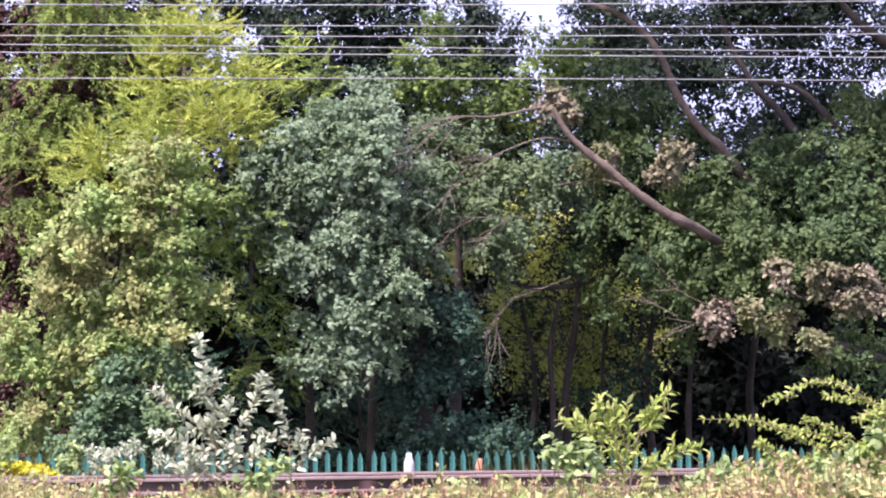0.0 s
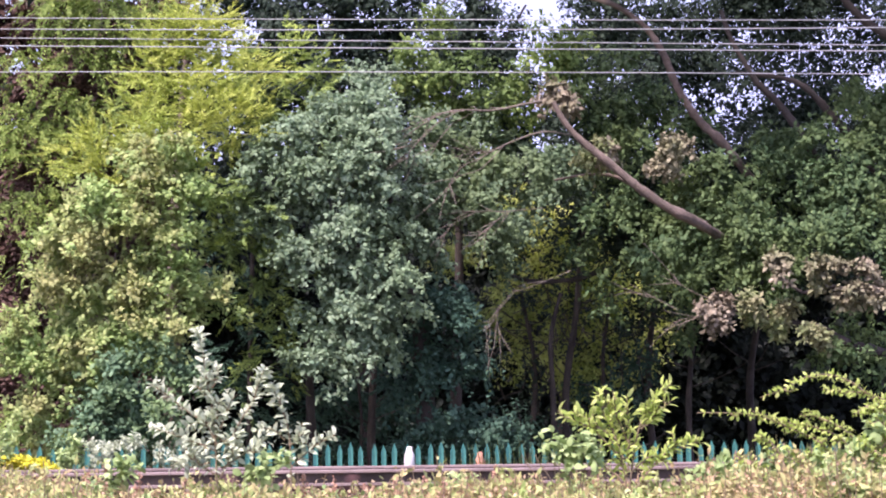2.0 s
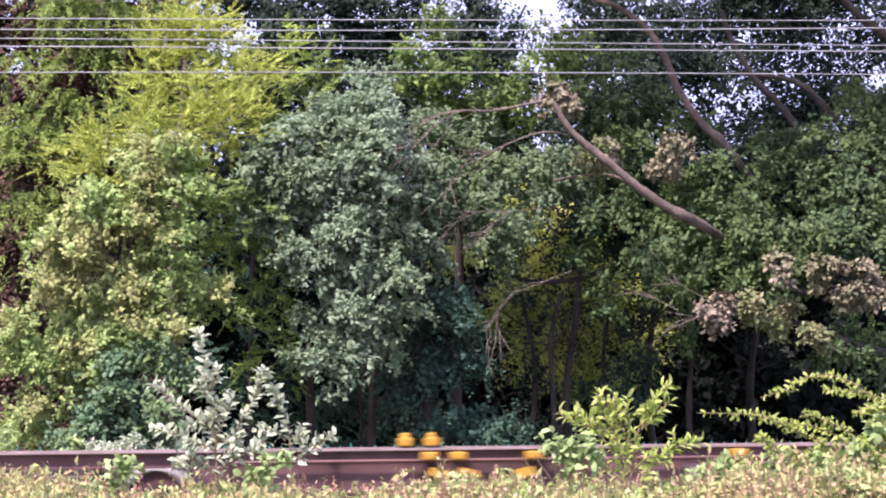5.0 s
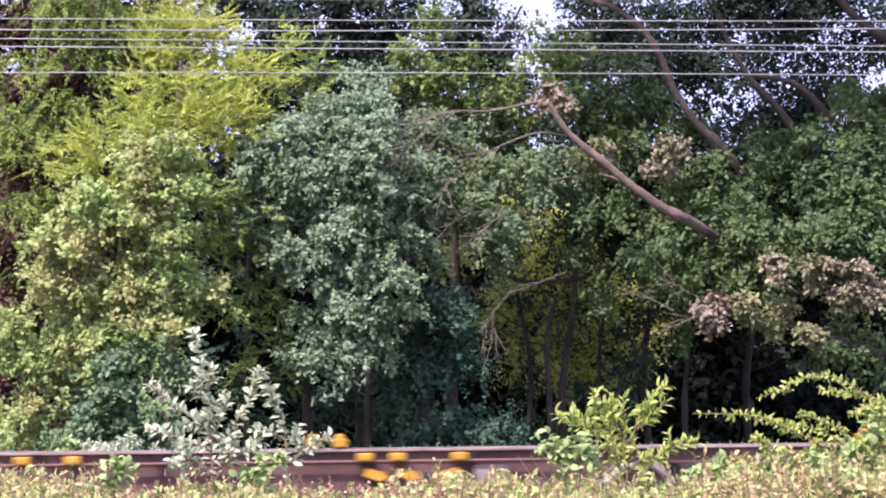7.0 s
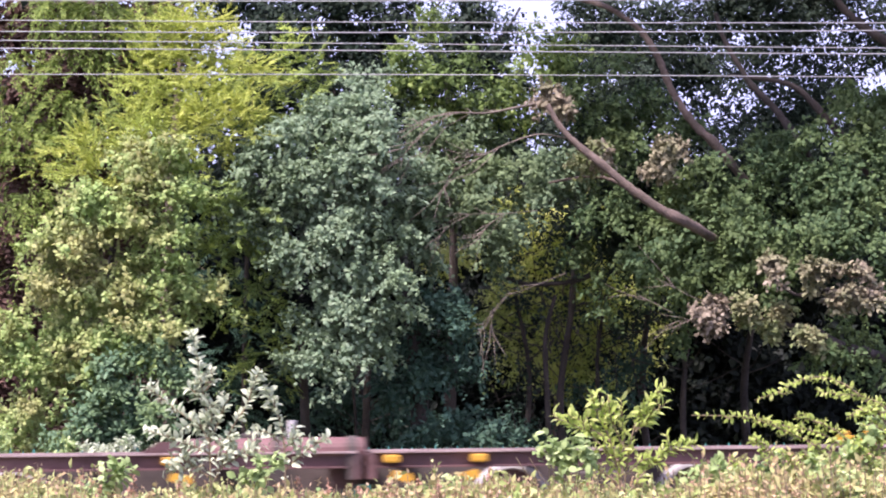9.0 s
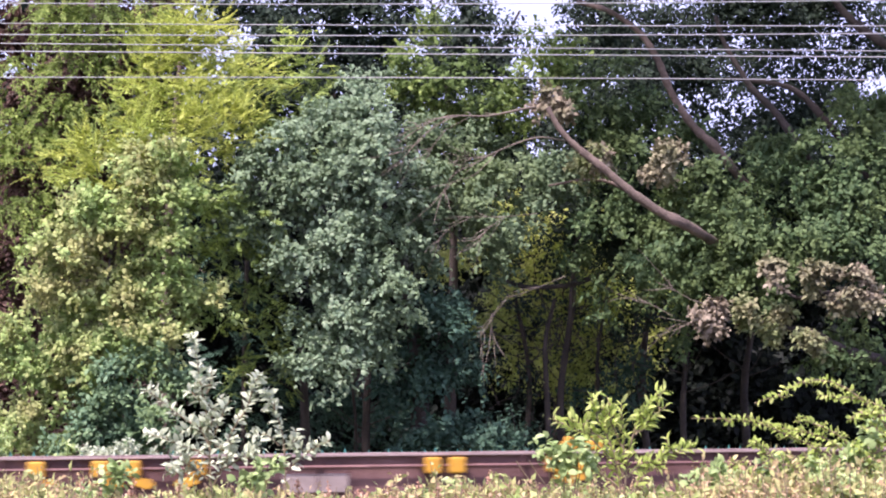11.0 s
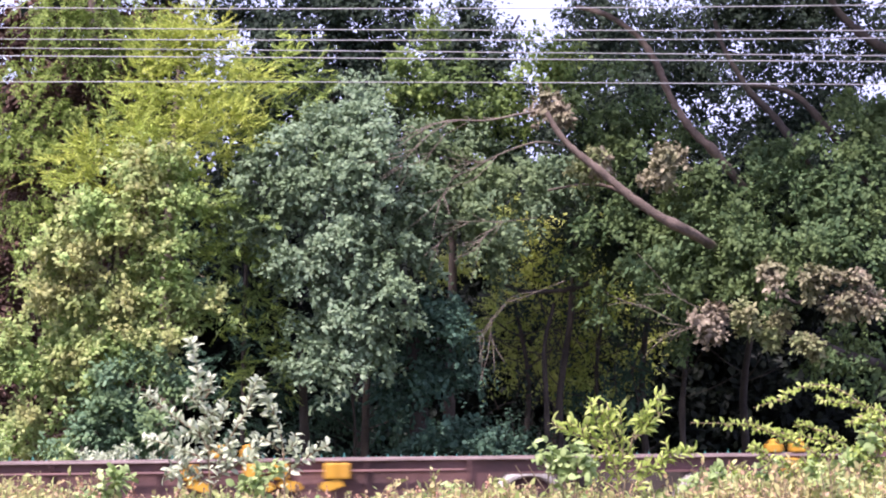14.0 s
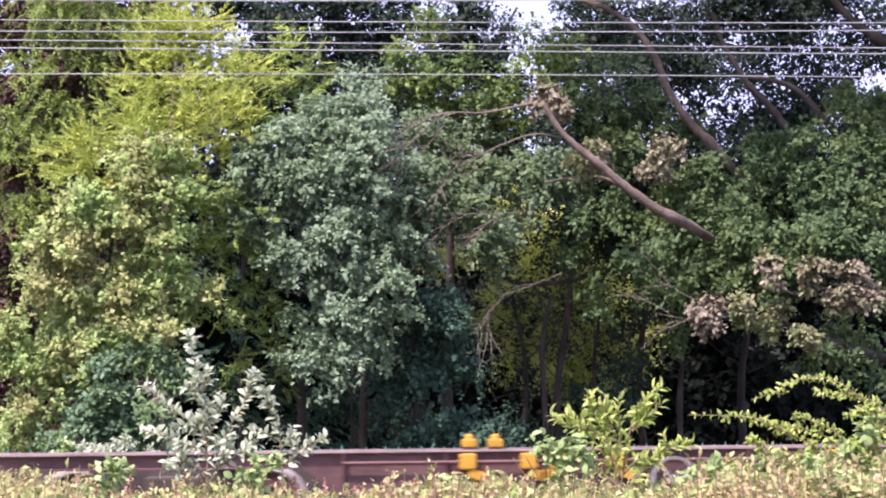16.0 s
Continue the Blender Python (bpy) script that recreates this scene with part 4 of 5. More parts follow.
def sunny_backing():
    t = tree("hazel", "yellow-green bush in a clearing behind, sunlight put into its colour", 0, "bush")
    branch("stem", [([(1.95, 34.00, 0.30), (2.15, 34.00, 2.96), (2.28, 34.00, 4.83)], 0.05, 0.02), ([(2.71, 34.00, 0.30), (2.81, 34.00, 2.54), (2.77, 34.00, 3.57)], 0.04, 0.02)], M_BARK, t)
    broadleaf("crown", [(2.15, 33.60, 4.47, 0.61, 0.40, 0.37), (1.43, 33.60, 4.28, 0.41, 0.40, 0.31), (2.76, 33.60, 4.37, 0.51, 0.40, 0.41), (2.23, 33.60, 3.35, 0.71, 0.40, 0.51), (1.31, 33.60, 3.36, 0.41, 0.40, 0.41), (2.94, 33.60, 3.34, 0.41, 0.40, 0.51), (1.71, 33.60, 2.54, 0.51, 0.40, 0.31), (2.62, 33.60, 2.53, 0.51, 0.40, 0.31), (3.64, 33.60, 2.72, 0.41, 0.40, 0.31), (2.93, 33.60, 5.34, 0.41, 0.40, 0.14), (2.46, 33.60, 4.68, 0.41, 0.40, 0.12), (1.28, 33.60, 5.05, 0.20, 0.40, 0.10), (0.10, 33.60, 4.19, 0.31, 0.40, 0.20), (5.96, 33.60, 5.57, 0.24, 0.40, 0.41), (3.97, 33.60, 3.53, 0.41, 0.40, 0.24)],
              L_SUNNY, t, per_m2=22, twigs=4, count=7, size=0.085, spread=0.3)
    # Sparse leaves that break up the bright patch, shaded by their colour.
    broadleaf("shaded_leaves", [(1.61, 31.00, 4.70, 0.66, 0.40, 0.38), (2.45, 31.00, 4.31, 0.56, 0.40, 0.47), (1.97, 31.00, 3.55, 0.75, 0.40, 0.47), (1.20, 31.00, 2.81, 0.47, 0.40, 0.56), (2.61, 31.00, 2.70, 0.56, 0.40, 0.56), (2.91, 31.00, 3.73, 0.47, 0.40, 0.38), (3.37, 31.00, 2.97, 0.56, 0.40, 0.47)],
              L_CANOPY_SHADE, t, per_m2=2.2, twigs=4, count=6, size=0.075, spread=0.25, label="sparse front leaves, shade put into their dark colour")
    lines = []
    for k in range(110):
        x, z = rng.uniform(0.9, 3.4), rng.uniform(0.2, 4.2)
        p = np.array([x, rng.uniform(29.5, 32), z])
        e = np.array([rng.normal() * 0.5, 0, 0.5 * rng.normal() + 0.3])
        lines.append(([p, p + e * 0.5 + rng.normal(size=3) * 0.05, p + e], 0.01, 0.004))
    tagged(branch("brushwood", lines, M_BARK_SHADED, t, sides=4), kind="stuff")


def shade_overhang():
    # Unseen crowns added overhead to keep the sun off the wood's interior.
    blobs = [(-1.6 + 1.05 * (k % 10) + 0.3 * math.sin(2.1 * k), 26.8 + 1.1 * (k // 10), 9.9 + 0.25 * math.cos(1.7 * k), 0.75, 0.7, 0.4) for k in range(30) if k % 10 > (4 if k // 10 == 2 else 2)]
    ob = broadleaf("shade_canopy", blobs, L_CANOPY_SHADE, None, per_m2=6, twigs=4, count=6, size=0.16, spread=0.3, shape=NARROW)
    tagged(ob, "unseen leaf crowns added above the wood's edge to shade it", "wood", kind="stuff")


def far_wood():
    """The wood goes on behind: dark leaf masses, mostly shaded by colour, closing the view below the sky."""
    blobs = []
    for k in range(64):
        x = -13 + 26 * (k % 16) / 15 + rng.normal() * 0.4
        z = [0.4, 2.2, 4.0, 5.6][k // 16] + rng.normal() * 0.3
        blobs.append((x, 37 + rng.random() * 3, z, 1.5, 0.9, 1.3))
    ob = broadleaf("far_wood", blobs, L_WOOD_SHADE, None, per_m2=5.2, twigs=4, count=6, size=0.2, spread=0.4, shape=NARROW)
    tagged(ob, "woodland continuing behind the trees, shade put into near-black leaves", "wood", kind="stuff")
    blobs = [(-13 + 1.75 * k, 44 + rng.random() * 3, 3.5, 1.8, 1.2, 3.8) for k in range(16)]
    ob = broadleaf("far_wood", blobs, L_WOOD_SHADE, None, per_m2=5, twigs=4, count=6, size=0.46, spread=0.5, shape=NARROW)
    tagged(ob, "woodland continuing behind the trees, shade put into near-black leaves", "wood", kind="stuff")
    blobs = [(-10.5 + 0.66 * (k % 8), 34.5 + 0.8 * rng.random(), 1.5 + 1.75 * (k // 8), 0.8, 0.7, 1.1) for k in range(40)]
    ob = broadleaf("far_wood", blobs, L_BROWN_NEEDLE, None, per_m2=9, twigs=4, count=6, size=0.16, spread=0.3, shape=NARROW)
    tagged(ob, "dark brown shaded conifers behind the spruce", "wood", kind="stuff")
    # Leaf roof added above the view to darken the wood, gap for the hazel.
    blobs = [(-16 + 2.1 * k, 31.5 + 1.5 * (k % 3), 10.6 + 0.5 * (k % 2), 1.9, 2.2, 0.9) for k in range(16) if k not in (6, 7, 8, 9)]
    ob = broadleaf("far_wood", [(3.07, 34.50, 8.72, 0.36, 0.50, 0.63), (3.66, 34.50, 8.82, 0.42, 0.50, 0.52), (3.64, 34.50, 7.74, 0.73, 0.50, 0.63), (4.18, 34.50, 8.17, 0.31, 0.50, 0.42), (4.82, 34.50, 8.59, 0.23, 0.50, 0.63), (5.47, 34.50, 8.91, 0.42, 0.50, 0.42), (6.21, 34.50, 8.90, 0.52, 0.50, 0.42), (6.48, 34.50, 7.28, 0.52, 0.50, 0.42), (5.94, 34.50, 6.75, 0.63, 0.50, 0.31), (7.11, 34.50, 6.85, 0.52, 0.50, 0.25), (8.01, 34.50, 8.67, 0.25, 0.50, 0.42), (6.73, 34.50, 8.57, 0.21, 0.50, 0.31), (0.68, 34.50, 8.86, 0.36, 0.50, 0.47), (0.14, 34.50, 8.43, 0.42, 0.50, 0.42), (0.77, 34.50, 7.78, 0.84, 0.50, 0.42)] + [(1.83, 34.50, 7.39, 0.73, 0.50, 0.46), (1.60, 34.50, 6.16, 0.94, 0.50, 0.63), (2.24, 34.50, 6.58, 0.63, 0.50, 0.52), (-0.50, 34.50, 8.01, 0.52, 0.50, 0.52), (-2.40, 34.50, 8.78, 1.25, 0.50, 0.63), (-2.83, 34.50, 7.82, 0.94, 0.50, 0.52), (-1.35, 34.50, 7.48, 0.84, 0.50, 0.42), (-4.85, 34.50, 7.30, 0.73, 0.50, 0.63), (-5.17, 34.50, 8.38, 0.73, 0.50, 0.63), (-7.49, 34.50, 7.01, 0.84, 0.50, 0.73), (-7.08, 34.50, 8.51, 0.63, 0.50, 0.63), (-3.89, 34.50, 6.86, 0.73, 0.50, 0.63), (-3.79, 34.50, 6.01, 0.63, 0.50, 0.63)], L_CANOPY_SHADE, None, per_m2=10, twigs=4, count=6, size=0.1, spread=0.3)
    tagged(ob, "crowns of the wood behind, shade put into their dark leaves", "wood", kind="stuff")
    ob = broadleaf("shade_canopy", blobs, L_CANOPY_SHADE, None, per_m2=5, twigs=4, count=6, size=0.22, spread=0.4, shape=NARROW)
    tagged(ob, "leaf canopy added above the view to darken the wood", "wood", kind="stuff")


L_BROWN_NEEDLE = leaf_mat("dead_needles", (0.06, 0.035, 0.03), (0.11, 0.065, 0.055), (0.18, 0.11, 0.09), sheer=0.1)
for make in (spruce, golden_cypress, green_cypress, hawthorn, silver_tree, middle_oak, canopy_tree, right_oak, bare_twigs, young_trunks, sunny_backing, shade_overhang, far_wood):
    make()


# ---- the freight train ----
def run(t):
    """Metres that the train has gone at t seconds: it slows as it passes."""
    u = t - 2.5
    return 7.552 * u - 0.0654 * u * u - 0.0023 * u ** 3


def along(s):
    """A place on the train, in metres from its reference point."""
    return (s - 784) / 165 - 0.14


def wheelset(parent, x):
    bm = bmesh.new()
    lathe(bm, [(-0.85, 0.06), (-0.8, 0.09), (0.8, 0.09), (0.85, 0.06)], n=12)
    ax = part("axle", bm, M_UNDER, parent, "dark wheel axle")
    ax.location = (x, 0, 0.42)
    for s in (-1, 1):
        bm = bmesh.new()
        lathe(bm, [(s * 0.78, 0.36), (s * 0.77, 0.2), (s * 0.8, 0.12), (s * 0.84, 0.1), (s * 0.84, 0.02)], n=28)
        for k in range(5):
            a = 2 * math.pi * k / 5
            box(bm, 0.25 * math.cos(a) - 0.03, 0.25 * math.cos(a) + 0.03, s * 0.79 - 0.01, s * 0.79 + 0.01, 0.25 * math.sin(a) - 0.03, 0.25 * math.sin(a) + 0.03)
        part("wheel", bm, M_RUST, ax, "brown steel wheel disc")
        bm = bmesh.new()
        lathe(bm, [(s * 0.69, 0.36), (s * 0.69, 0.44), (s * 0.71, 0.445), (s * 0.72, 0.42), (s * 0.82, 0.415), (s * 0.825, 0.375), (s * 0.78, 0.36)], n=32, caps=False)
        part("rim", bm, M_WHEEL, ax, "bright worn wheel rim")
    return ax


def bogie(parent, x, base=2.05):
    b = new("bogie")
    b.parent = parent
    b.location = (x, 0, 0)
    h = base / 2
    for y in (-1.02, 1.02):
        bm = bmesh.new()
        profile(bm, [(-h - 0.3, 0.5), (-h - 0.22, 0.62), (-h + 0.25, 0.6), (-0.45, 0.5), (0.45, 0.5), (h - 0.25, 0.6), (h + 0.22, 0.62), (h + 0.3, 0.5), (h + 0.25, 0.34), (h - 0.25, 0.34), (0.4, 0.24), (-0.4, 0.24), (-h + 0.25, 0.34), (-h - 0.25, 0.34)], y - 0.05, y + 0.05)
        for sx in (-h, h):
            box(bm, sx - 0.13, sx + 0.13, y - 0.1, y + 0.1, 0.32, 0.54, 0.02)
        for k in range(5):
            lathe(bm, [(0.27 + 0.045 * k, 0.1), (0.3 + 0.045 * k, 0.1)], "z", (0.13, y - 0.01, 0), 10)
            lathe(bm, [(0.27 + 0.045 * k, 0.1), (0.3 + 0.045 * k, 0.1)], "z", (-0.13, y - 0.01, 0), 10)
        part("side_frame", bm, M_UNDER, b)
    bm = bmesh.new()
    box(bm, -0.3, 0.3, -0.95, 0.95, 0.5, 0.74, 0.03)
    part("bolster", bm, M_UNDER, b)
    return [wheelset(b, -h), wheelset(b, h)]


def spigot(parent, x, near=True, foot=1, wide=0.17, low=0.875):
    """Yellow container bracket: a cap at the deck's edge and a folded-down foot."""
    bm = bmesh.new()
    if near:
        box(bm, x - wide / 2, x + wide / 2, -1.4, -1.2, low, 0.96, 0.02)
        if foot:
            profile(bm, [(x + 0.02 * foot, 0.8), (x + 0.2 * foot, 0.76), (x + 0.24 * foot, 0.7), (x + 0.16 * foot, 0.66), (x - 0.02 * foot, 0.72)], -1.38, -1.3)
    else:
        box(bm, x - wide / 2, x + wide / 2, 1.05, 1.25, 1.004, 1.11, 0.02)
        lathe(bm, [(1.11, 0.055), (1.15, 0.05), (1.17, 0.02)], "z", (x, 1.15, 0), 10)
    return part("container_bracket", bm, M_YELLOW, parent, "chipped yellow container bracket")


def flat_wagon(right, left, bogies, brackets, far, plates=(), tube=None, panels=(), wheel_x=None):
    """A brown container flat: deep side beams, open over the bogies."""
    c = (right + left) / 2
    w = thing("flat_wagon", "rusty brown empty container flat wagon with yellow brackets", "wagon", "train wagons")
    h = (right - left) / 2 / 165
    B = [(s - c) / 165 for s in bogies]
    b0, b1 = min(B), max(B)
    for y, o in ((-1.3, 1), (1.3, -1)):
        bm = bmesh.new()
        profile(bm, [(-h, 0.98), (h, 0.98), (h, 0.84), (b1 - 1.35, 0.84), (b1 - 1.75, 0.55), (b0 + 1.75, 0.55), (b0 + 1.35, 0.84), (-h, 0.84)], y + o * 0.06, y + o * 0.075)
        for k in range(int((b1 - b0 - 3.5) / 1.1) + 1):
            x = b0 + 1.8 + 1.1 * k
            box(bm, x - 0.008, x + 0.008, min(y, y + o * 0.06), max(y, y + o * 0.06), 0.57, 0.978)
        part("side_beam", bm, M_RUST, w)
        bm = bmesh.new()
        box(bm, -h, h, min(y, y + o * 0.14), max(y, y + o * 0.14), 0.975, 1.0, 0.006)
        part("top_flange", bm, M_DECK, w, "worn pale top flange")
        bm = bmesh.new()
        box(bm, b0 + 1.75, b1 - 1.75, min(y, y + o * 0.13), max(y, y + o * 0.13), 0.53, 0.552, 0.006)
        box(bm, -h, b0 + 1.3, min(y + o * 0.02, y + o * 0.1), max(y + o * 0.02, y + o * 0.1), 0.82, 0.842, 0.004)
        box(bm, b1 - 1.3, h, min(y + o * 0.02, y + o * 0.1), max(y + o * 0.02, y + o * 0.1), 0.82, 0.842, 0.004)
        part("lower_flange", bm, M_RUST, w)
        bm = bmesh.new()
        lathe(bm, [(b0 + 1.8, 0.018), (b1 - 1.8, 0.018)], "x", (0, y - o * 0.012, 0.87), 8)
        part("pipe", bm, M_RUST_RED, w, "thin brown brake pipe along the beam")
    for k in range(int(2 * h / 1.35)):
        x = -h + 0.4 + 1.35 * k
        bm = bmesh.new()
        box(bm, x - 0.08, x + 0.08, -1.22, 1.22, 0.86, 0.972)
        part("cross_member", bm, M_RUST, w)
    for sx in (-h, h):
        bm = bmesh.new()
        box(bm, sx - 0.05, sx + 0.05, -1.29, 1.29, 0.7, 0.97, 0.01)
        part("end_beam", bm, M_RUST, w)
        bm = bmesh.new()
        box(bm, sx - 0.2, sx + 0.2, -0.15, 0.15, 0.62, 0.8, 0.03)
        part("coupler", bm, M_UNDER, w)
    bm = bmesh.new()
    box(bm, -h + 0.1, h - 0.1, -0.4, 0.4, 0.38, 0.9, 0.02)
    part("centre_sill", bm, M_UNDER, w)
    axles = []
    for x in B:
        axles += bogie(w, x)
    for s, f in brackets:
        spigot(w, (s - c) / 165, True, f, low=0.79 if s < -8000 else 0.875)
    for s in far:
        spigot(w, (s - c) / 165 + 0.25, False)
    for s in plates:
        x = (s - c) / 165
        bm = bmesh.new()
        profile(bm, [(x - 0.13, 0.84), (x + 0.13, 0.84), (x + 0.13, 1.16), (x + 0.1, 1.19), (x - 0.1, 1.19), (x - 0.13, 1.16)], -1.31, -1.23)
        box(bm, x - 0.03, x + 0.03, -1.24, 1.24, 0.86, 0.965)
        part("end_plate", bm, M_RUST, w, "upright worn end plate")
        spigot(w, x + (0.25 if x < 0 else -0.25), False)
    for s0, s1, z0, z1 in panels:
        bm = bmesh.new()
        box(bm, (s0 - c) / 165, (s1 - c) / 165, -1.29, -1.2, z0, z1, 0.01)
        part("panel", bm, M_GREYBOX, w, "faded grey plate on the beam")
    if wheel_x:
        x = (wheel_x - c) / 165
        bm = bmesh.new()
        n = 24
        for k in range(n):
            a, b = 2 * math.pi * k / n, 2 * math.pi * (k + 1) / n
            q = [[bm.verts.new((x + r * math.cos(g), y, 0.66 + r * math.sin(g))) for r, y in ((0.25, -1.37), (0.22, -1.35), (0.22, -1.38), (0.25, -1.4))] for g in (a, b)]
            for j in range(4):
                bm.faces.new((q[0][j], q[0][(j + 1) % 4], q[1][(j + 1) % 4], q[1][j]))
        for a in (0.3, 2.4, 4.5):
            profile(bm, [(x, 0.67), (x, 0.65), (x + 0.23 * math.cos(a), 0.65 + 0.23 * math.sin(a)), (x + 0.23 * math.cos(a), 0.67 + 0.23 * math.sin(a))], -1.385, -1.37)
        lathe(bm, [(-1.39, 0.05), (-1.24, 0.03)], "y", (x, 0, 0.66), 10)
        part("brake_wheel", bm, M_WHITE, w, "white spoked brake hand wheel")
    if tube:
        tube_gear(w, (tube - c) / 165)
    return w, c, axles


def tube_gear(w, x, post=0.78, low=False):
    """Raised end gear: a fat brown tube with straps, saddle plates and a short pale post. x is the tube's right end."""
    bm = bmesh.new()
    lathe(bm, [(x - 1.9, 0.1), (x - 1.88, 0.15), (x - 0.02, 0.15), (x, 0.1)], "x", (0, -1.1, 1.0), 20)
    part("tube", bm, M_RUST_RED, w, "fat red-brown tube", smooth=False)
    for k in ((0.69,) if low else (0.15, 0.95, 1.7)):
        bm = bmesh.new()
        lathe(bm, [(x - k - 0.05, 0.165), (x - k + 0.05, 0.165)], "x", (0, -1.1, 1.0), 20)
        box(bm, x - k - 0.05, x - k + 0.05, -1.28, -0.9, 0.7, 0.98)
        part("strap", bm, M_UNDER, w, "dark steel strap")
    bm = bmesh.new()
    profile(bm, [(x - 2.5, 0.86), (x - 2.4, 1.0), (x - 2.2, 1.12), (x - 0.35, 1.16), (x - 0.05, 1.1), (x + 0.02, 0.86), (x - 0.1, 0.6), (x - 0.35, 0.6), (x - 0.4, 0.86)], -0.95, -0.88)
    part("saddle", bm, M_RUST, w)
    if low:
        bm = bmesh.new()
        box(bm, x - 2.25, x - 1.5, -1.26, -0.96, 0.55, 1.13, 0.03)
        part("gear_box", bm, M_RUST_RED, w, "rusty brown steel box beside the tube")
        for a, b in ((1.42, 1.5), (0.0, 0.1)):
            bm = bmesh.new()
            box(bm, x - b, x - a, -1.3, -0.9, 0.5, 1.17, 0.012)
            part("saddle_plate", bm, M_RUST_RED, w)
    bm = bmesh.new()
    lathe(bm, [(1.0, 0.035), (1.34, 0.035)], "z", (x - post, -0.7, 0), 10)
    part("post", bm, M_WHITE, w, "short pale grey post")
    bm = bmesh.new()
    lathe(bm, [(1.12, 0.13), (1.18, 0.13), (1.21, 0.08), (1.22, 0.02)], "z", (x - 1.2, -1.0, 0), 16)
    part("cap", bm, M_UNDER, w, "dark round cap")


def low_wagon(right, left, raised):
    """A low deck wagon with lattice sides; one end rises over the bogie."""
    c = (right + left) / 2
    h = (right - left) / 330
    w = thing("low_wagon", "low brown steel wagon with its raised end" if raised else "low brown empty steel wagon", "wagon", "train wagons")
    x0 = -h + (3.3 if raised else 0.1)
    for y, o in ((-1.3, 1), (1.3, -1)):
        bm = bmesh.new()
        box(bm, x0, h, min(y, y + o * 0.3), max(y, y + o * 0.3), 0.745, 0.775, 0.006)
        part("deck_edge", bm, M_DECK, w, "worn pale deck edge")
        bm = bmesh.new()
        box(bm, x0, h, min(y + o * 0.05, y + o * 0.07), max(y + o * 0.05, y + o * 0.07), 0.64, 0.745)
        part("upper_beam", bm, M_UNDER, w)
        bm = bmesh.new()
        box(bm, x0, h, min(y - o * 0.02, y + o * 0.1), max(y - o * 0.02, y + o * 0.1), 0.61, 0.64, 0.005)
        part("middle_flange", bm, M_DECK, w)
        bm = bmesh.new()
        box(bm, x0, h, min(y + o * 0.05, y + o * 0.08), max(y + o * 0.05, y + o * 0.08), 0.32, 0.61)
        part("lower_beam", bm, M_RUST_RED, w)
        for k in range(int((h - x0) / 1.3)):
            bm = bmesh.new()
            x = x0 + 0.5 + 1.3 * k
            box(bm, x - 0.05, x + 0.05, min(y + o * 0.01, y + o * 0.05), max(y + o * 0.01, y + o * 0.05), 0.35, 0.742, 0.005)
            part("stanchion", bm, M_RUST, w)
    bm = bmesh.new()
    box(bm, x0, h, -1.0, 1.0, 0.6, 0.7)
    part("floor_plate", bm, M_UNDER, w)
    axles = []
    if raised:
        e = x0 + 0.05
        for y, o in ((-1.3, 1), (1.3, -1)):
            bm = bmesh.new()
            profile(bm, [(e, 0.5), (e, 1.17), (e - 1.55, 1.19), (e - 1.55, 0.5)], y + o * 0.05, y + o * 0.08)
            part("raised_side", bm, M_RUST_RED, w)
            bm = bmesh.new()
            box(bm, e - 1.62, e + 0.02, min(y - o * 0.02, y + o * 0.16), max(y - o * 0.02, y + o * 0.16), 1.19, 1.215, 0.005)
            part("raised_flange", bm, M_DECK, w, "worn pale top flange")
        bm = bmesh.new()
        profile(bm, [(e - 1.05, 1.17), (e - 0.95, 1.17), (e - 0.55, 0.8), (e - 0.65, 0.8)], -1.29, -1.24)
        part("gusset", bm, M_UNDER, w, "dark diagonal gusset")
        for z in (0.86, 0.95, 1.04):
            bm = bmesh.new()
            box(bm, e - 0.28, e - 0.2, -1.29, -1.24, z, z + 0.03)
            part("rung", bm, M_UNDER, w)
        bm = bmesh.new()
        box(bm, e - 1.3, e - 1.15, -1.265, -1.245, 0.86, 1.0)
        part("label_plate", bm, M_GREYBOX, w, "small faded plate")
        for x, z1, m, a in ((e - 1.48, 1.45, M_RUST, -1.2), (e - 2.13, 1.64, M_WHITE, -1.15), (e - 1.95, 1.5, M_RUST, -1.0)):
            bm = bmesh.new()
            r = 0.065 if m is M_WHITE else 0.1
            profile(bm, [(x - r, 0.7), (x + r, 0.7), (x + r, z1 - 0.06), (x + r * 0.6, z1), (x - r * 0.6, z1), (x - r, z1 - 0.06)], a - 0.06, a + 0.06)
            part("bollard", bm, M_RUST, w, "stout brown upright post")
            if m is M_WHITE:
                bm = bmesh.new()
                profile(bm, [(x - 0.07, 1.25), (x - 0.045, 1.25), (x - 0.045, 1.59), (x + 0.03, 1.61), (x + 0.045, 1.55), (x + 0.07, 1.55), (x + 0.07, 1.6), (x + 0.04, 1.655), (x - 0.04, 1.655), (x - 0.07, 1.6)], a - 0.09, a - 0.065)
                part("bollard_edge", bm, M_WHITE, w, "white painted edge")
        tube_gear(w, e - 1.5, 1.56, True)
        axles += bogie(w, e - 0.95, 1.6)
    else:
        axles += bogie(w, -h + 1.4)
    axles += bogie(w, h - 1.4)
    for a in axles:
        a.scale = (0.72, 1, 0.72)
    return w, c, axles


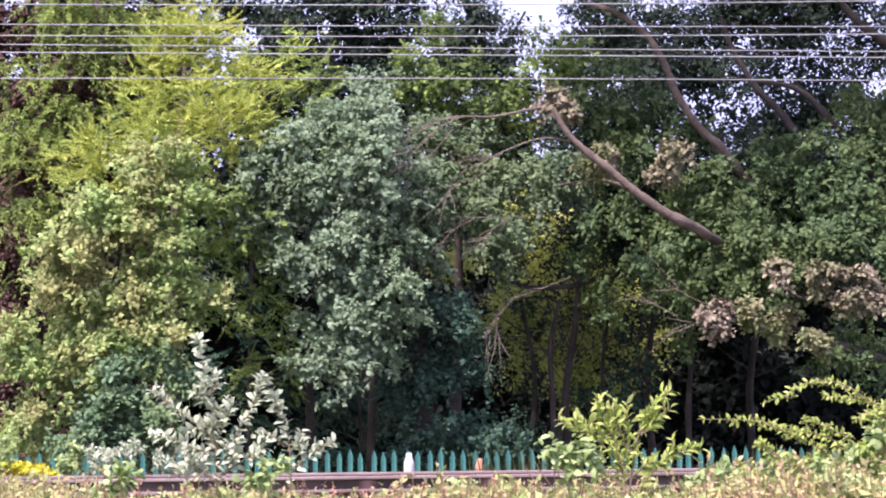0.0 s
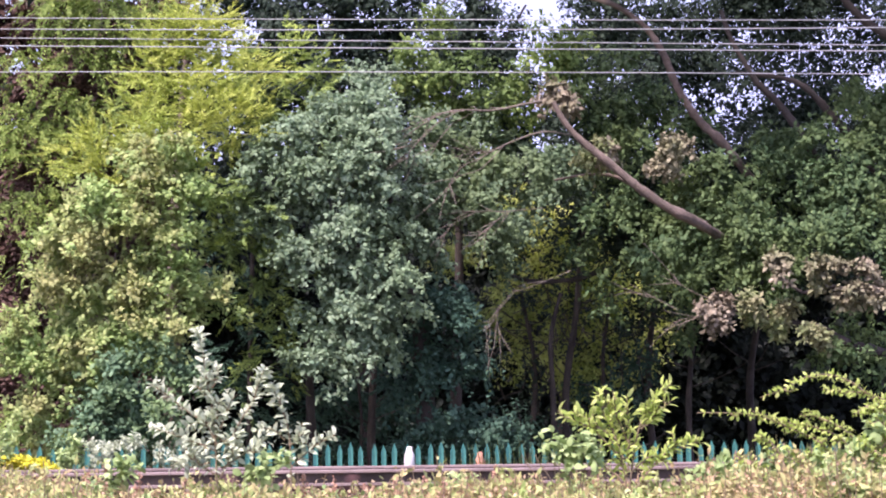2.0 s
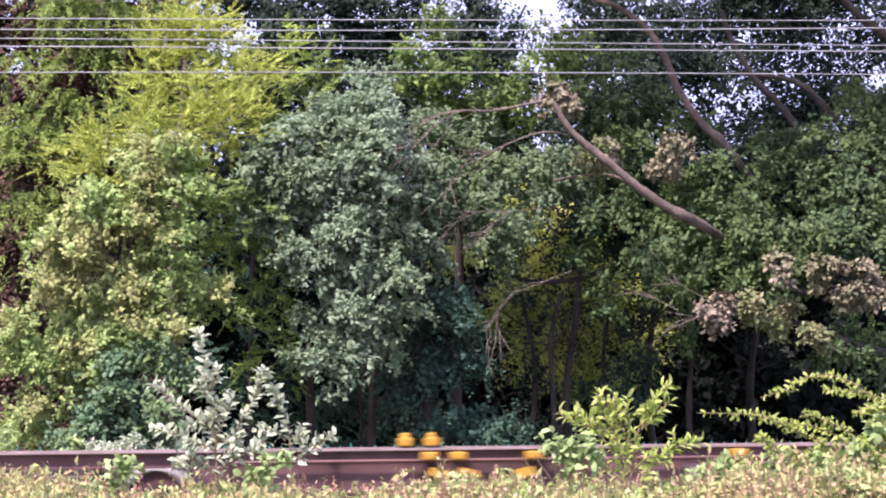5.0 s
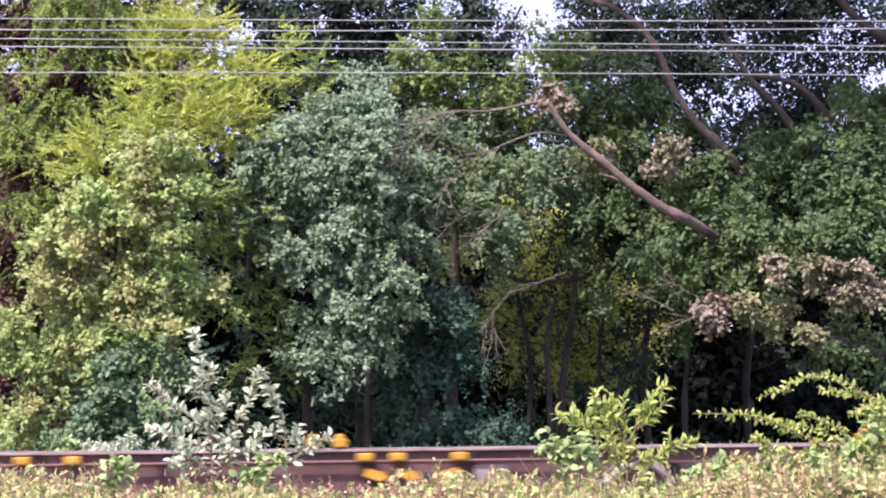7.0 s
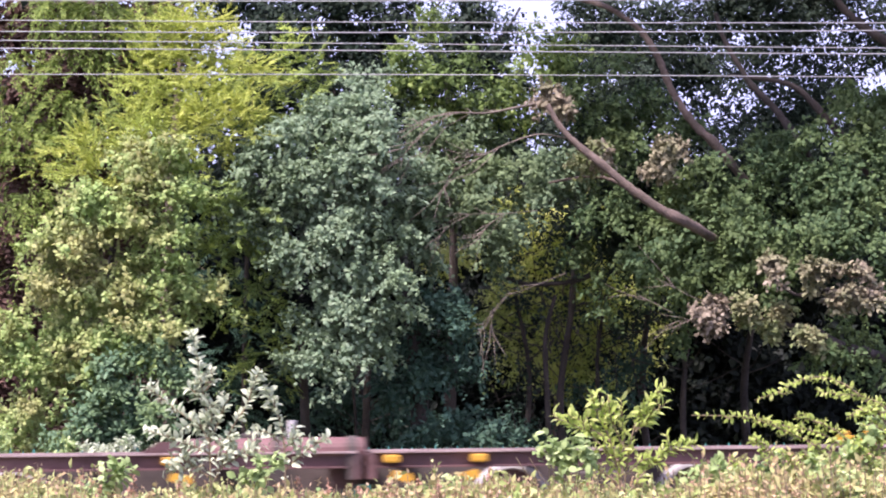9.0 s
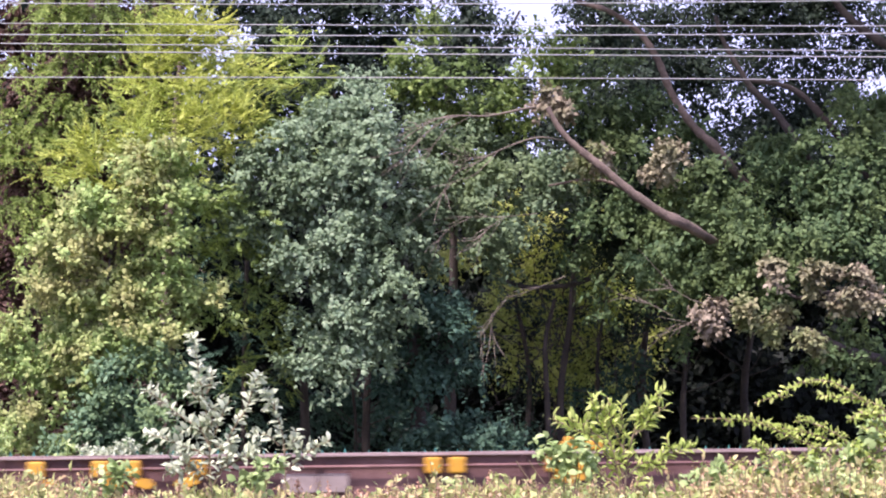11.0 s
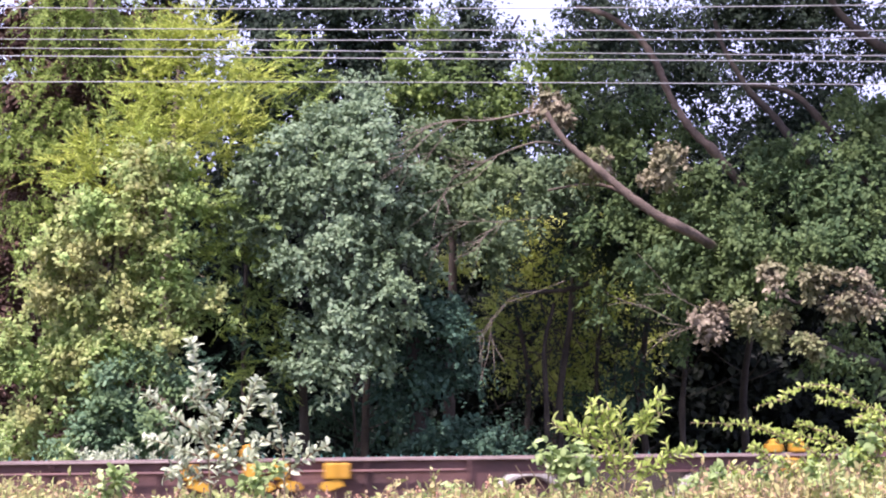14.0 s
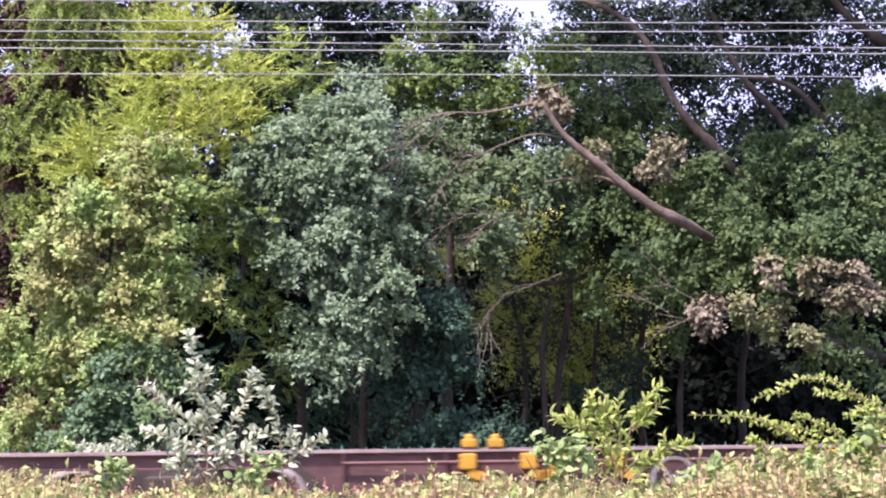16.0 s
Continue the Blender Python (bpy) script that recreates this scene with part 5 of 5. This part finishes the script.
TRAIN = [low_wagon(4934, 2434, False), low_wagon(2394, -29, True)]
TRAIN.append(flat_wagon(-128, -3396, (-452, -2941), [(-174, 1), (-27, 0), (-1230, 1), (-1140, 1), (-1043, -1), (-1738, 1), (-2292, 1), (-2241, 1), (-2107, -1), (-3277, 1)], [-1230, -1182, -2344, -2292, -108], plates=[-3404], panels=[(-1830, -1676, 0.62, 0.8)], wheel_x=-1323))
TRAIN.append(flat_wagon(-3582, -6879, (-4037, -6453), [(-3738, 1), (-4710, 1), (-4653, 1), (-4544, -1), (-5299, 0), (-5214, 0), (-5820, 1), (-5763, 1), (-5653, -1), (-6691, -1), (-6845, 1)], [-3717, -4829, -4777, -5939, -5890], plates=[-3574], panels=[(-4517, -4459, 0.6, 0.82), (-5819, -5736, 0.55, 0.66)], wheel_x=-5558))
TRAIN.append(flat_wagon(-6905, -10553, (-7678, -10037), [(-7229, 1), (-8543, -1), (-8596, 1), (-8812, 0), (-8770, 0), (-9497, 1), (-9388, 1), (-9334, 1), (-9222, -1), (-10274, 1), (-10428, 1)], [-8543, -8491], plates=[-10565], tube=-6889, panels=[(-9074, -8960, 0.6, 0.8)], wheel_x=-9985))
TRAIN.append(flat_wagon(-10751, -14031, (-11205, -13604), [(-10787, 1), (-10917, 1), (-11734, 0), (-11980, 1), (-11873, 1), (-11825, 1), (-11717, -1), (-12423, 0), (-12822, 1), (-12979, 1), (-13088, 1), (-12927, -1)], [-10871, -11977, -11923, -13079, -13027], plates=[-10739], panels=[(-12457, -12373, 0.85, 0.95)], wheel_x=-12720))


# ---- palisade fence ----
def fence():
    f = thing("palisade_fence", "teal green steel palisade fence with pointed pales", "fence")
    bm = bmesh.new()
    profile(bm, [(-0.033, -0.9), (0.033, -0.9), (0.033, 0.93), (0.0, 1.02), (-0.033, 0.93)], -0.012, 0.012)
    for v in bm.verts:
        v.co.y += 0.012 if abs(v.co.x) < 0.01 else 0
    first = part("pale", bm, M_FENCE, f)
    n = 130
    for k in range(n):
        x = -10.0 + 0.15 * k
        o = first if k == 0 else new("pale", first.data)
        o.parent = f
        o.location = (x + rng.normal() * 0.006, 24.75 + 0.04 * x, rng.normal() * 0.012 - 0.004 * x)
        o.rotation_euler = (0, rng.normal() * 0.012, 0.04)
    for z in (-0.5, 0.55):
        bm = bmesh.new()
        box(bm, -10.1, 9.6, -0.02, 0.02, z - 0.03, z + 0.03)
        r = part("rail_bar", bm, M_FENCE, f)
        r.location, r.rotation_euler = (0, 24.8, 0), (0, 0, 0.04)


fence()


def lineside_marker(x, name, label, m, h, r):
    bm = bmesh.new()
    z0 = -0.6
    lathe(bm, [(z0, r * 1.1), (h - 0.16, r), (h - 0.1, r * 0.9), (h - 0.05, r * 0.6), (h, r * 0.5), (h + 0.01, r * 0.2)], "z", (0, 0, 0), 14)
    o = part(name, bm, m, None, smooth=True)
    o.location = (x, 24.2 + 0.04 * x, 0)
    tagged(o, label, "post")


lineside_marker(-0.51, "marker_post", "dirty white rounded post beside the fence", M_WHITE, 0.98, 0.07)
lineside_marker(0.4, "clay_pot", "terracotta capped post beside the fence", M_TERRA, 0.9, 0.07)


# ---- plants on the near bank ----
def grow(name, label, stems, material, size, slim, step, category="shrub", stem_mat=None, radius=0.009, shape=OVAL, lift=0.5, whorl=1, jitter=0.5, stem_label="", leaf_label=""):
    """A sapling: bent stems set with leaves one by one."""
    t = thing(name, label, category)
    lines, B, A, Fn = [], [], [], []
    for pts in stems:
        p = smooth_line(pts, 28)
        lines.append((p, radius, radius * 0.35))
        seg = np.linalg.norm(np.diff(p, axis=0), axis=1).sum()
        n = max(3, int(seg / step))
        for j in range(n):
            u = 0.12 + 0.88 * (j + rng.random() * 0.6) / n
            i = min(int(u * 27), 26)
            q, d = p[i], unit(p[i + 1] - p[i])
            for w in range(whorl):
                a = j * 2.4 + w * 2 * math.pi / whorl + rng.normal() * 0.4
                s = unit(np.cross(d, [0.3, 1.0, 0.2]))
                v = np.cross(d, s)
                o = math.cos(a) * s + math.sin(a) * v
                B.append(q)
                A.append(o + d * lift + rng.normal(size=3) * jitter * 0.5)
                Fn.append(np.array([-0.1, -0.6, 0.85]) + d * 0.3 + rng.normal(size=3) * jitter)
    v, f = tubes(lines, 6)
    raw("stem", v, f, stem_mat or M_STEM, t, stem_label, smooth=True)
    s = size * (0.6 + 0.7 * rng.random(len(B)))
    leaves("leaves", np.array(B), np.array(A), np.array(Fn), s, s * slim, material, t, leaf_label, shape)
    return t


def side_shoots(stem, n, length, up=0.5, start=0.25):
    """Shoots leaving a stem along its length."""
    p = smooth_line(stem, 28)
    out = [stem]
    for k in range(n):
        i = int(28 * (start + (0.9 - start) * (k + rng.random()) / n))
        q = p[min(i, 27)]
        e = unit(np.array([rng.normal(), rng.normal() * 0.6, up + 0.3 * rng.random()])) * length * (0.6 + 0.6 * rng.random())
        out.append([q, q + e * 0.5 + [0, 0, -0.02], q + e])
    return out


def near_plants():
    stems = [[(-1.85, 15.00, 0.63), (-1.87, 15.00, 1.07), (-1.89, 15.00, 1.34), (-1.95, 15.00, 1.65), (-1.98, 15.00, 1.88), (-2.03, 15.00, 2.02)], [(-1.89, 15.00, 1.23), (-2.08, 15.00, 1.34), (-2.27, 15.00, 1.49), (-2.39, 15.00, 1.57)], [(-1.93, 15.00, 1.05), (-2.18, 15.00, 1.16), (-2.39, 15.00, 1.22)], [(-1.83, 15.00, 0.94), (-1.69, 15.00, 1.23), (-1.57, 15.00, 1.42), (-1.52, 15.00, 1.59), (-1.46, 15.00, 1.70)], [(-1.26, 15.00, 0.62), (-1.28, 15.00, 1.16), (-1.36, 15.00, 1.42), (-1.43, 15.00, 1.57)], [(-1.27, 15.00, 0.89), (-1.09, 15.00, 1.05), (-0.91, 15.00, 1.15)], [(-1.87, 15.00, 1.03), (-2.05, 15.00, 1.10), (-2.16, 15.00, 0.94)]] + [[(-1.91, 15.00, 1.44), (-2.00, 15.00, 1.53), (-2.04, 15.00, 1.56)], [(-1.87, 15.00, 1.12), (-1.78, 15.00, 1.34), (-1.77, 15.00, 1.52)], [(-1.90, 15.00, 1.53), (-1.85, 15.00, 1.62), (-1.86, 15.00, 1.71)], [(-1.31, 15.00, 1.11), (-1.42, 15.00, 1.20), (-1.55, 15.00, 1.18)], [(-1.82, 15.00, 0.89), (-1.60, 15.00, 1.03), (-1.46, 15.00, 1.12)], [(-1.91, 15.00, 0.94), (-2.10, 15.00, 0.90), (-2.23, 15.00, 0.92)], [(-1.84, 15.00, 0.80), (-1.74, 15.00, 0.98), (-1.65, 15.00, 1.07)]] + [[(-1.85, 15.00, 1.07), (-1.96, 15.00, 1.26), (-2.10, 15.00, 1.23)], [(-1.28, 15.00, 1.07), (-1.22, 15.00, 1.11), (-1.17, 15.00, 1.25)], [(-1.86, 15.00, 1.16), (-1.85, 15.00, 1.37), (-1.83, 15.00, 1.43)], [(-1.88, 15.00, 0.85), (-2.01, 15.00, 0.94), (-2.05, 15.00, 1.03)], [(-1.83, 15.00, 1.12), (-1.71, 15.00, 1.07), (-1.67, 15.00, 1.21)]]
    full = []
    for s in stems:
        full += side_shoots(s, 2, 0.1)
    grow("pale_sapling", "pale felted grey-green sapling on the near bank", full, L_PALE, 0.088, 0.5, 0.0165, "sapling", jitter=0.4, lift=0.5)
    stems = [[(1.43, 15.00, 0.59), (1.36, 15.00, 1.04), (1.24, 15.00, 1.30), (1.20, 15.00, 1.48)], [(1.43, 15.00, 0.68), (1.52, 15.00, 1.17), (1.64, 15.00, 1.39), (1.79, 15.00, 1.53)], [(1.34, 15.00, 1.09), (1.16, 15.00, 1.22), (1.03, 15.00, 1.31)], [(1.40, 15.00, 0.91), (1.16, 15.00, 1.16), (0.93, 15.00, 1.28)], [(1.43, 15.00, 0.82), (1.44, 15.00, 1.17), (1.43, 15.00, 1.44)], [(1.47, 15.00, 0.68), (1.70, 15.00, 0.95), (1.88, 15.00, 1.08)], [(1.40, 15.00, 0.91), (1.30, 15.00, 1.22), (1.28, 15.00, 1.36)]] + [[(1.54, 15.00, 1.17), (1.61, 15.00, 1.26), (1.68, 15.00, 1.33)], [(1.38, 15.00, 0.77), (1.20, 15.00, 0.91), (1.11, 15.00, 1.04)], [(1.45, 15.00, 0.82), (1.61, 15.00, 0.95), (1.74, 15.00, 0.90)], [(1.42, 15.00, 0.77), (1.38, 15.00, 0.95), (1.50, 15.00, 1.08)], [(1.44, 15.00, 1.04), (1.34, 15.00, 1.31), (1.35, 15.00, 1.42)], [(1.57, 15.00, 1.22), (1.66, 15.00, 1.29), (1.82, 15.00, 1.42)], [(1.74, 15.00, 0.95), (1.90, 15.00, 1.04), (2.02, 15.00, 1.06)]]
    full = []
    for s in stems:
        full += side_shoots(s, 4, 0.1)
    grow("lime_shrub", "bright yellow-green willow shrub on the near bank", full, L_LIME, 0.088, 0.34, 0.02, lift=0.9)
    arches = [[(2.83, 14.40, 0.60), (2.89, 14.40, 0.99), (2.63, 14.40, 1.16), (2.33, 14.40, 1.27), (1.91, 14.40, 1.29)], [(3.22, 14.40, 0.60), (3.06, 14.40, 1.03), (2.81, 14.40, 1.17), (2.63, 14.40, 1.20), (2.33, 14.40, 1.30)], [(3.48, 14.40, 0.76), (3.41, 14.40, 1.20), (3.20, 14.40, 1.44), (2.99, 14.40, 1.56), (2.77, 14.40, 1.56), (2.60, 14.40, 1.47), (2.40, 14.40, 1.40)], [(3.66, 14.40, 0.76), (3.46, 14.40, 1.26), (3.27, 14.40, 1.41), (3.07, 14.40, 1.44), (2.88, 14.40, 1.46)], [(3.57, 14.40, 0.85), (3.41, 14.40, 1.11), (3.28, 14.40, 1.24)], [(2.96, 14.40, 0.60), (2.93, 14.40, 0.94), (2.80, 14.40, 1.12)], [(3.31, 14.40, 0.59), (3.23, 14.40, 0.94), (3.15, 14.40, 1.11)]] + [[(3.44, 14.40, 0.64), (3.36, 14.40, 0.98), (3.33, 14.40, 1.15)], [(2.70, 14.40, 0.60), (2.71, 14.40, 0.86), (2.61, 14.40, 1.03)], [(3.05, 14.40, 0.64), (2.93, 14.40, 0.92), (2.73, 14.40, 0.99)], [(3.15, 14.40, 1.03), (3.02, 14.40, 1.16), (2.85, 14.40, 1.24), (2.72, 14.40, 1.29)], [(3.42, 14.40, 1.28), (3.24, 14.40, 1.33), (3.11, 14.40, 1.26)], [(2.40, 14.40, 0.69), (2.36, 14.40, 0.86), (2.19, 14.40, 0.97)], [(2.62, 14.40, 0.77), (2.50, 14.40, 1.03), (2.37, 14.40, 1.12)]]
    full = []
    for s in arches:
        full += side_shoots(s, 9, 0.09, up=-0.1)
    grow("bramble", "arching light green bramble on the near bank", full, L_LIME, 0.048, 0.5, 0.014, "bramble", lift=0.6)
    for x, y, z, rx, ry, rz in [(0.80, 14.60, 0.98, 0.15, 0.13, 0.01), (1.04, 14.60, 1.01, 0.11, 0.13, 0.01), (-1.40, 14.60, 0.88, 0.06, 0.13, 0.04), (2.35, 14.60, 0.81, 0.16, 0.13, 0.03), (2.79, 14.60, 0.88, 0.22, 0.13, 0.06), (3.15, 14.60, 1.00, 0.16, 0.13, 0.09), (3.35, 14.60, 1.11, 0.06, 0.13, 0.11), (1.95, 14.60, 0.78, 0.12, 0.13, 0.02), (-2.59, 14.60, 0.86, 0.11, 0.13, 0.01), (2.74, 14.60, 0.73, 0.18, 0.13, 0.03)]:
        b = thing("bramble", "low light green bramble clump on the near bank", "bramble", "bramble clumps")
        stems = [[np.array([x + rng.normal() * 0.05, y, -0.5]), np.array([x + rng.normal() * rx * 0.4, y, z * 0.5 + rng.normal() * 0.05]), np.array([x + rng.normal() * rx * 0.5, y, z])] for k in range(3)]
        for s in stems:
            branch("stem", [(s, 0.008, 0.004)], M_STEM, b, sides=5)
        broadleaf("leaves", [(x, y, z, rx, ry, rz)], L_BRAMBLE, b, per_m2=34, twigs=2, count=3, size=0.075, spread=0.06, bough=0.1, slim=0.7)
    for x, y, z, rx, ry, rz in [(-3.82, 23.60, 1.01, 0.29, 0.20, 0.06), (-4.75, 23.60, 0.98, 0.21, 0.20, 0.07), (-3.33, 23.60, 0.97, 0.29, 0.20, 0.06), (-4.30, 23.50, 0.98, 0.28, 0.20, 0.06), (-5.46, 23.60, 1.06, 0.21, 0.20, 0.10)]:
        b = thing("nettle", "pale grey-green weeds beyond the track by the fence", "weeds", "weeds by the fence")
        for k in range(4):
            p = np.array([x + rng.normal() * rx * 0.5, y, -0.45])
            branch("stem", [([p, p + [0.02, 0, 0.6], p + [0.0, 0, z + 0.4]], 0.007, 0.004)], M_STEM, b, sides=5)
        broadleaf("leaves", [(x, y, z, rx, ry, rz)], L_PALE if rx > 0.25 else L_BRAMBLE, b, per_m2=80, twigs=3, count=6, size=0.06, spread=0.07, bough=0.12, slim=0.6)
    # dry docks and seeding weeds, thick along the lower edge
    n = 2300
    D = rng.uniform(12.8, 16.5, n)
    X = rng.uniform(-0.26, 0.26, n) * D
    top = 0.66 + 0.085 * rng.normal(size=n) + 0.06 * np.sin(7 * X + 3 * D) - (16.5 - D) * 0.012
    top += 0.07 * np.sin(2.1 * X + 1) * np.cos(0.9 * X) + 0.24 * np.clip((X / D - 0.12) / 0.08, 0, 1) + 0.14 * np.clip((-X / D - 0.15) / 0.05, 0, 1)
    base = np.stack([X, D, np.full(n, -0.5)], 1)
    tip = np.stack([X + rng.normal(size=n) * 0.1, D, top], 1)
    lines = [(np.array([a, (a + b) / 2 + [0.03, 0, 0], b]), 0.006, 0.003) for a, b in zip(base, tip)]
    v, f = tubes(lines, 4)
    tagged(raw("weed_stems", v, f, M_STEM), "brown stalks of dry weeds on the bank", "weeds", kind="stuff")
    k = 52
    u = rng.random((n, k, 1)) ** 0.8
    q = tip[:, None] - (tip - base)[:, None] * u * 0.42 + rng.normal(size=(n, k, 3)) * (0.018 + 0.06 * u)
    q = q.reshape(-1, 3)
    N = len(q)
    green = rng.random(N) < 0.5 + 0.3 * np.sin(3.1 * q[:, 0] + 1.3 * q[:, 1])
    a = rng.normal(size=(N, 3)) + [[0, 0, 0.5]]
    fc = rng.normal(size=(N, 3)) * 0.7 + [[0, -0.4, 0.8]]
    s = 0.038 * (0.5 + 1.0 * rng.random(N))
    tagged(leaves("dry_weeds", q[~green], a[~green], fc[~green], s[~green], s[~green] * 0.6, L_DRY, shape=NARROW), "dry pinkish brown seed heads of weeds", "weeds", kind="stuff")
    tagged(leaves("green_weeds", q[green], a[green], fc[green], s[green] * 1.7, s[green] * 0.8, L_GRASS, shape=NARROW), "yellow-green weed leaves among dry stalks", "weeds", kind="stuff")
    # broad-leaved weeds between the stalks
    for m, name, label in ((L_GRASS, "sorrel", "yellow-green leafy weeds among dry stalks"), (L_BRAMBLE, "nettle_bed", "fresh green leafy weeds among dry stalks")):
        blobs = []
        for k in range(46):
            y = rng.uniform(13.2, 16.3)
            x = rng.uniform(-0.25, 0.25) * y
            rise = 0.2 * min(max((x / y - 0.12) / 0.08, 0), 1)
            blobs.append((x, y, 0.5 + rise + rng.normal() * 0.05, rng.uniform(0.12, 0.3), 0.2, 0.08))
        tagged(broadleaf(name, blobs, m, None, per_m2=45, twigs=3, count=6, size=0.055, spread=0.08, bough=0.15, slim=0.6), label, "weeds", kind="stuff")
    # docks gone to seed, standing above the rest
    for k, (x, y, z) in enumerate([(-3.29, 15.00, 0.84), (-2.98, 15.50, 0.86), (-2.47, 15.00, 0.87), (-0.44, 15.00, 0.81), (-0.20, 15.40, 0.82), (0.37, 15.00, 0.89), (0.14, 14.50, 0.80), (-0.65, 14.50, 0.77), (-3.05, 14.50, 0.83), (-2.11, 15.00, 0.81), (-0.92, 15.00, 0.80), (-0.04, 14.40, 0.78), (0.49, 14.60, 0.77), (2.11, 15.00, 0.92), (2.20, 15.00, 0.85), (2.35, 15.40, 0.96), (2.42, 14.60, 0.84), (3.04, 15.00, 0.93), (3.46, 15.00, 1.36), (3.27, 14.60, 1.02), (-2.60, 14.20, 0.81), (-1.18, 15.20, 0.84), (2.82, 15.30, 0.98), (1.91, 14.40, 0.78)]):
        d = thing("dock", "rusty brown dock plant gone to seed", "weed", "docks on the bank")
        lean = rng.normal() * 0.06
        foot = np.array([x - lean, y, -0.5])
        top = np.array([x, y, z])
        branch("stem", [([foot, (foot + top) / 2 + [lean * 0.3, 0, 0], top], 0.006, 0.003)], M_STEM, d, sides=5)
        m = 130
        u = rng.random(m)
        side = np.sign(rng.normal(size=m)) * rng.random(m) ** 2 * 0.1 * u
        b = top - (top - foot) * (u * 0.26)[:, None] + np.stack([side, rng.normal(size=m) * 0.02, np.abs(side) * 0.6 + rng.normal(size=m) * 0.01], 1)
        tagged(leaves("seed_head", b, rng.normal(size=(m, 3)), rng.normal(size=(m, 3)) + [[0, -0.5, 0.6]], rng.uniform(0.015, 0.034, m), rng.uniform(0.012, 0.026, m), L_DOCK, d, "rusty seed head", NARROW), kind="stuff")
    # tall grasses beyond the line and by the fence
    n = 1500
    Y = rng.uniform(23.2, 24.4, n)
    X = rng.uniform(-7.5, 7.5, n)
    z0 = ground_height(X, Y)
    h = 0.95 + 0.35 * rng.random(n) ** 2 + 0.15 * np.sin(1.7 * X)
    h = np.where(X < -3.2, h + 0.12, h)
    b = np.stack([X, Y, z0], 1)
    s = np.stack([rng.normal(size=n) * 0.12, rng.normal(size=n) * 0.1, np.ones(n)], 1)
    tagged(leaves("lineside_grass", b, s, np.tile([[0.2, -1.0, 0.1]], (n, 1)), h, np.full(n, 0.009), L_GRASS, shape=NARROW), "tall dry grass along the fence", "grass", kind="stuff")


near_plants()


def yellow_clump():
    """Yellow flowering weeds beyond the line, on the verge."""
    n = 1500
    X, Y = rng.normal(-5.5, 0.28, n), rng.uniform(23.4, 24.3, n)
    Z = 0.78 + 0.12 * rng.random(n) - 0.25 * ((X + 5.5) / 0.7) ** 2
    b = np.stack([X, Y, Z], 1)
    o = leaves("ragwort", b, rng.normal(size=(n, 3)), rng.normal(size=(n, 3)) * 0.4 + [[0, -0.3, 1]], np.full(n, 0.07), np.full(n, 0.05), L_LIME_FLOWER)
    tagged(o, "patch of bright yellow flowering weeds by the line", "flowers", kind="stuff")


L_LIME_FLOWER = leaf_mat("yellow_flowers", (0.5, 0.5, 0.03), (0.65, 0.6, 0.05), (0.8, 0.72, 0.1), sheer=0.3)
yellow_clump()


# ---- what moves ----
def motions():
    times = [0.5 * k for k in range(33)]
    turns = [k / 15 for k in range(241)]
    for w, c, axles in TRAIN:
        walk(w, [(t, TRACK @ pose(along(c) + run(t), 0, 0)) for t in times])
        for a in axles:
            x = a.location.x
            walk(a, [(t, pose(x, 0, 0.42, 0, math.degrees(run(t) / 0.42) % 360, 0)) for t in turns])


motions()
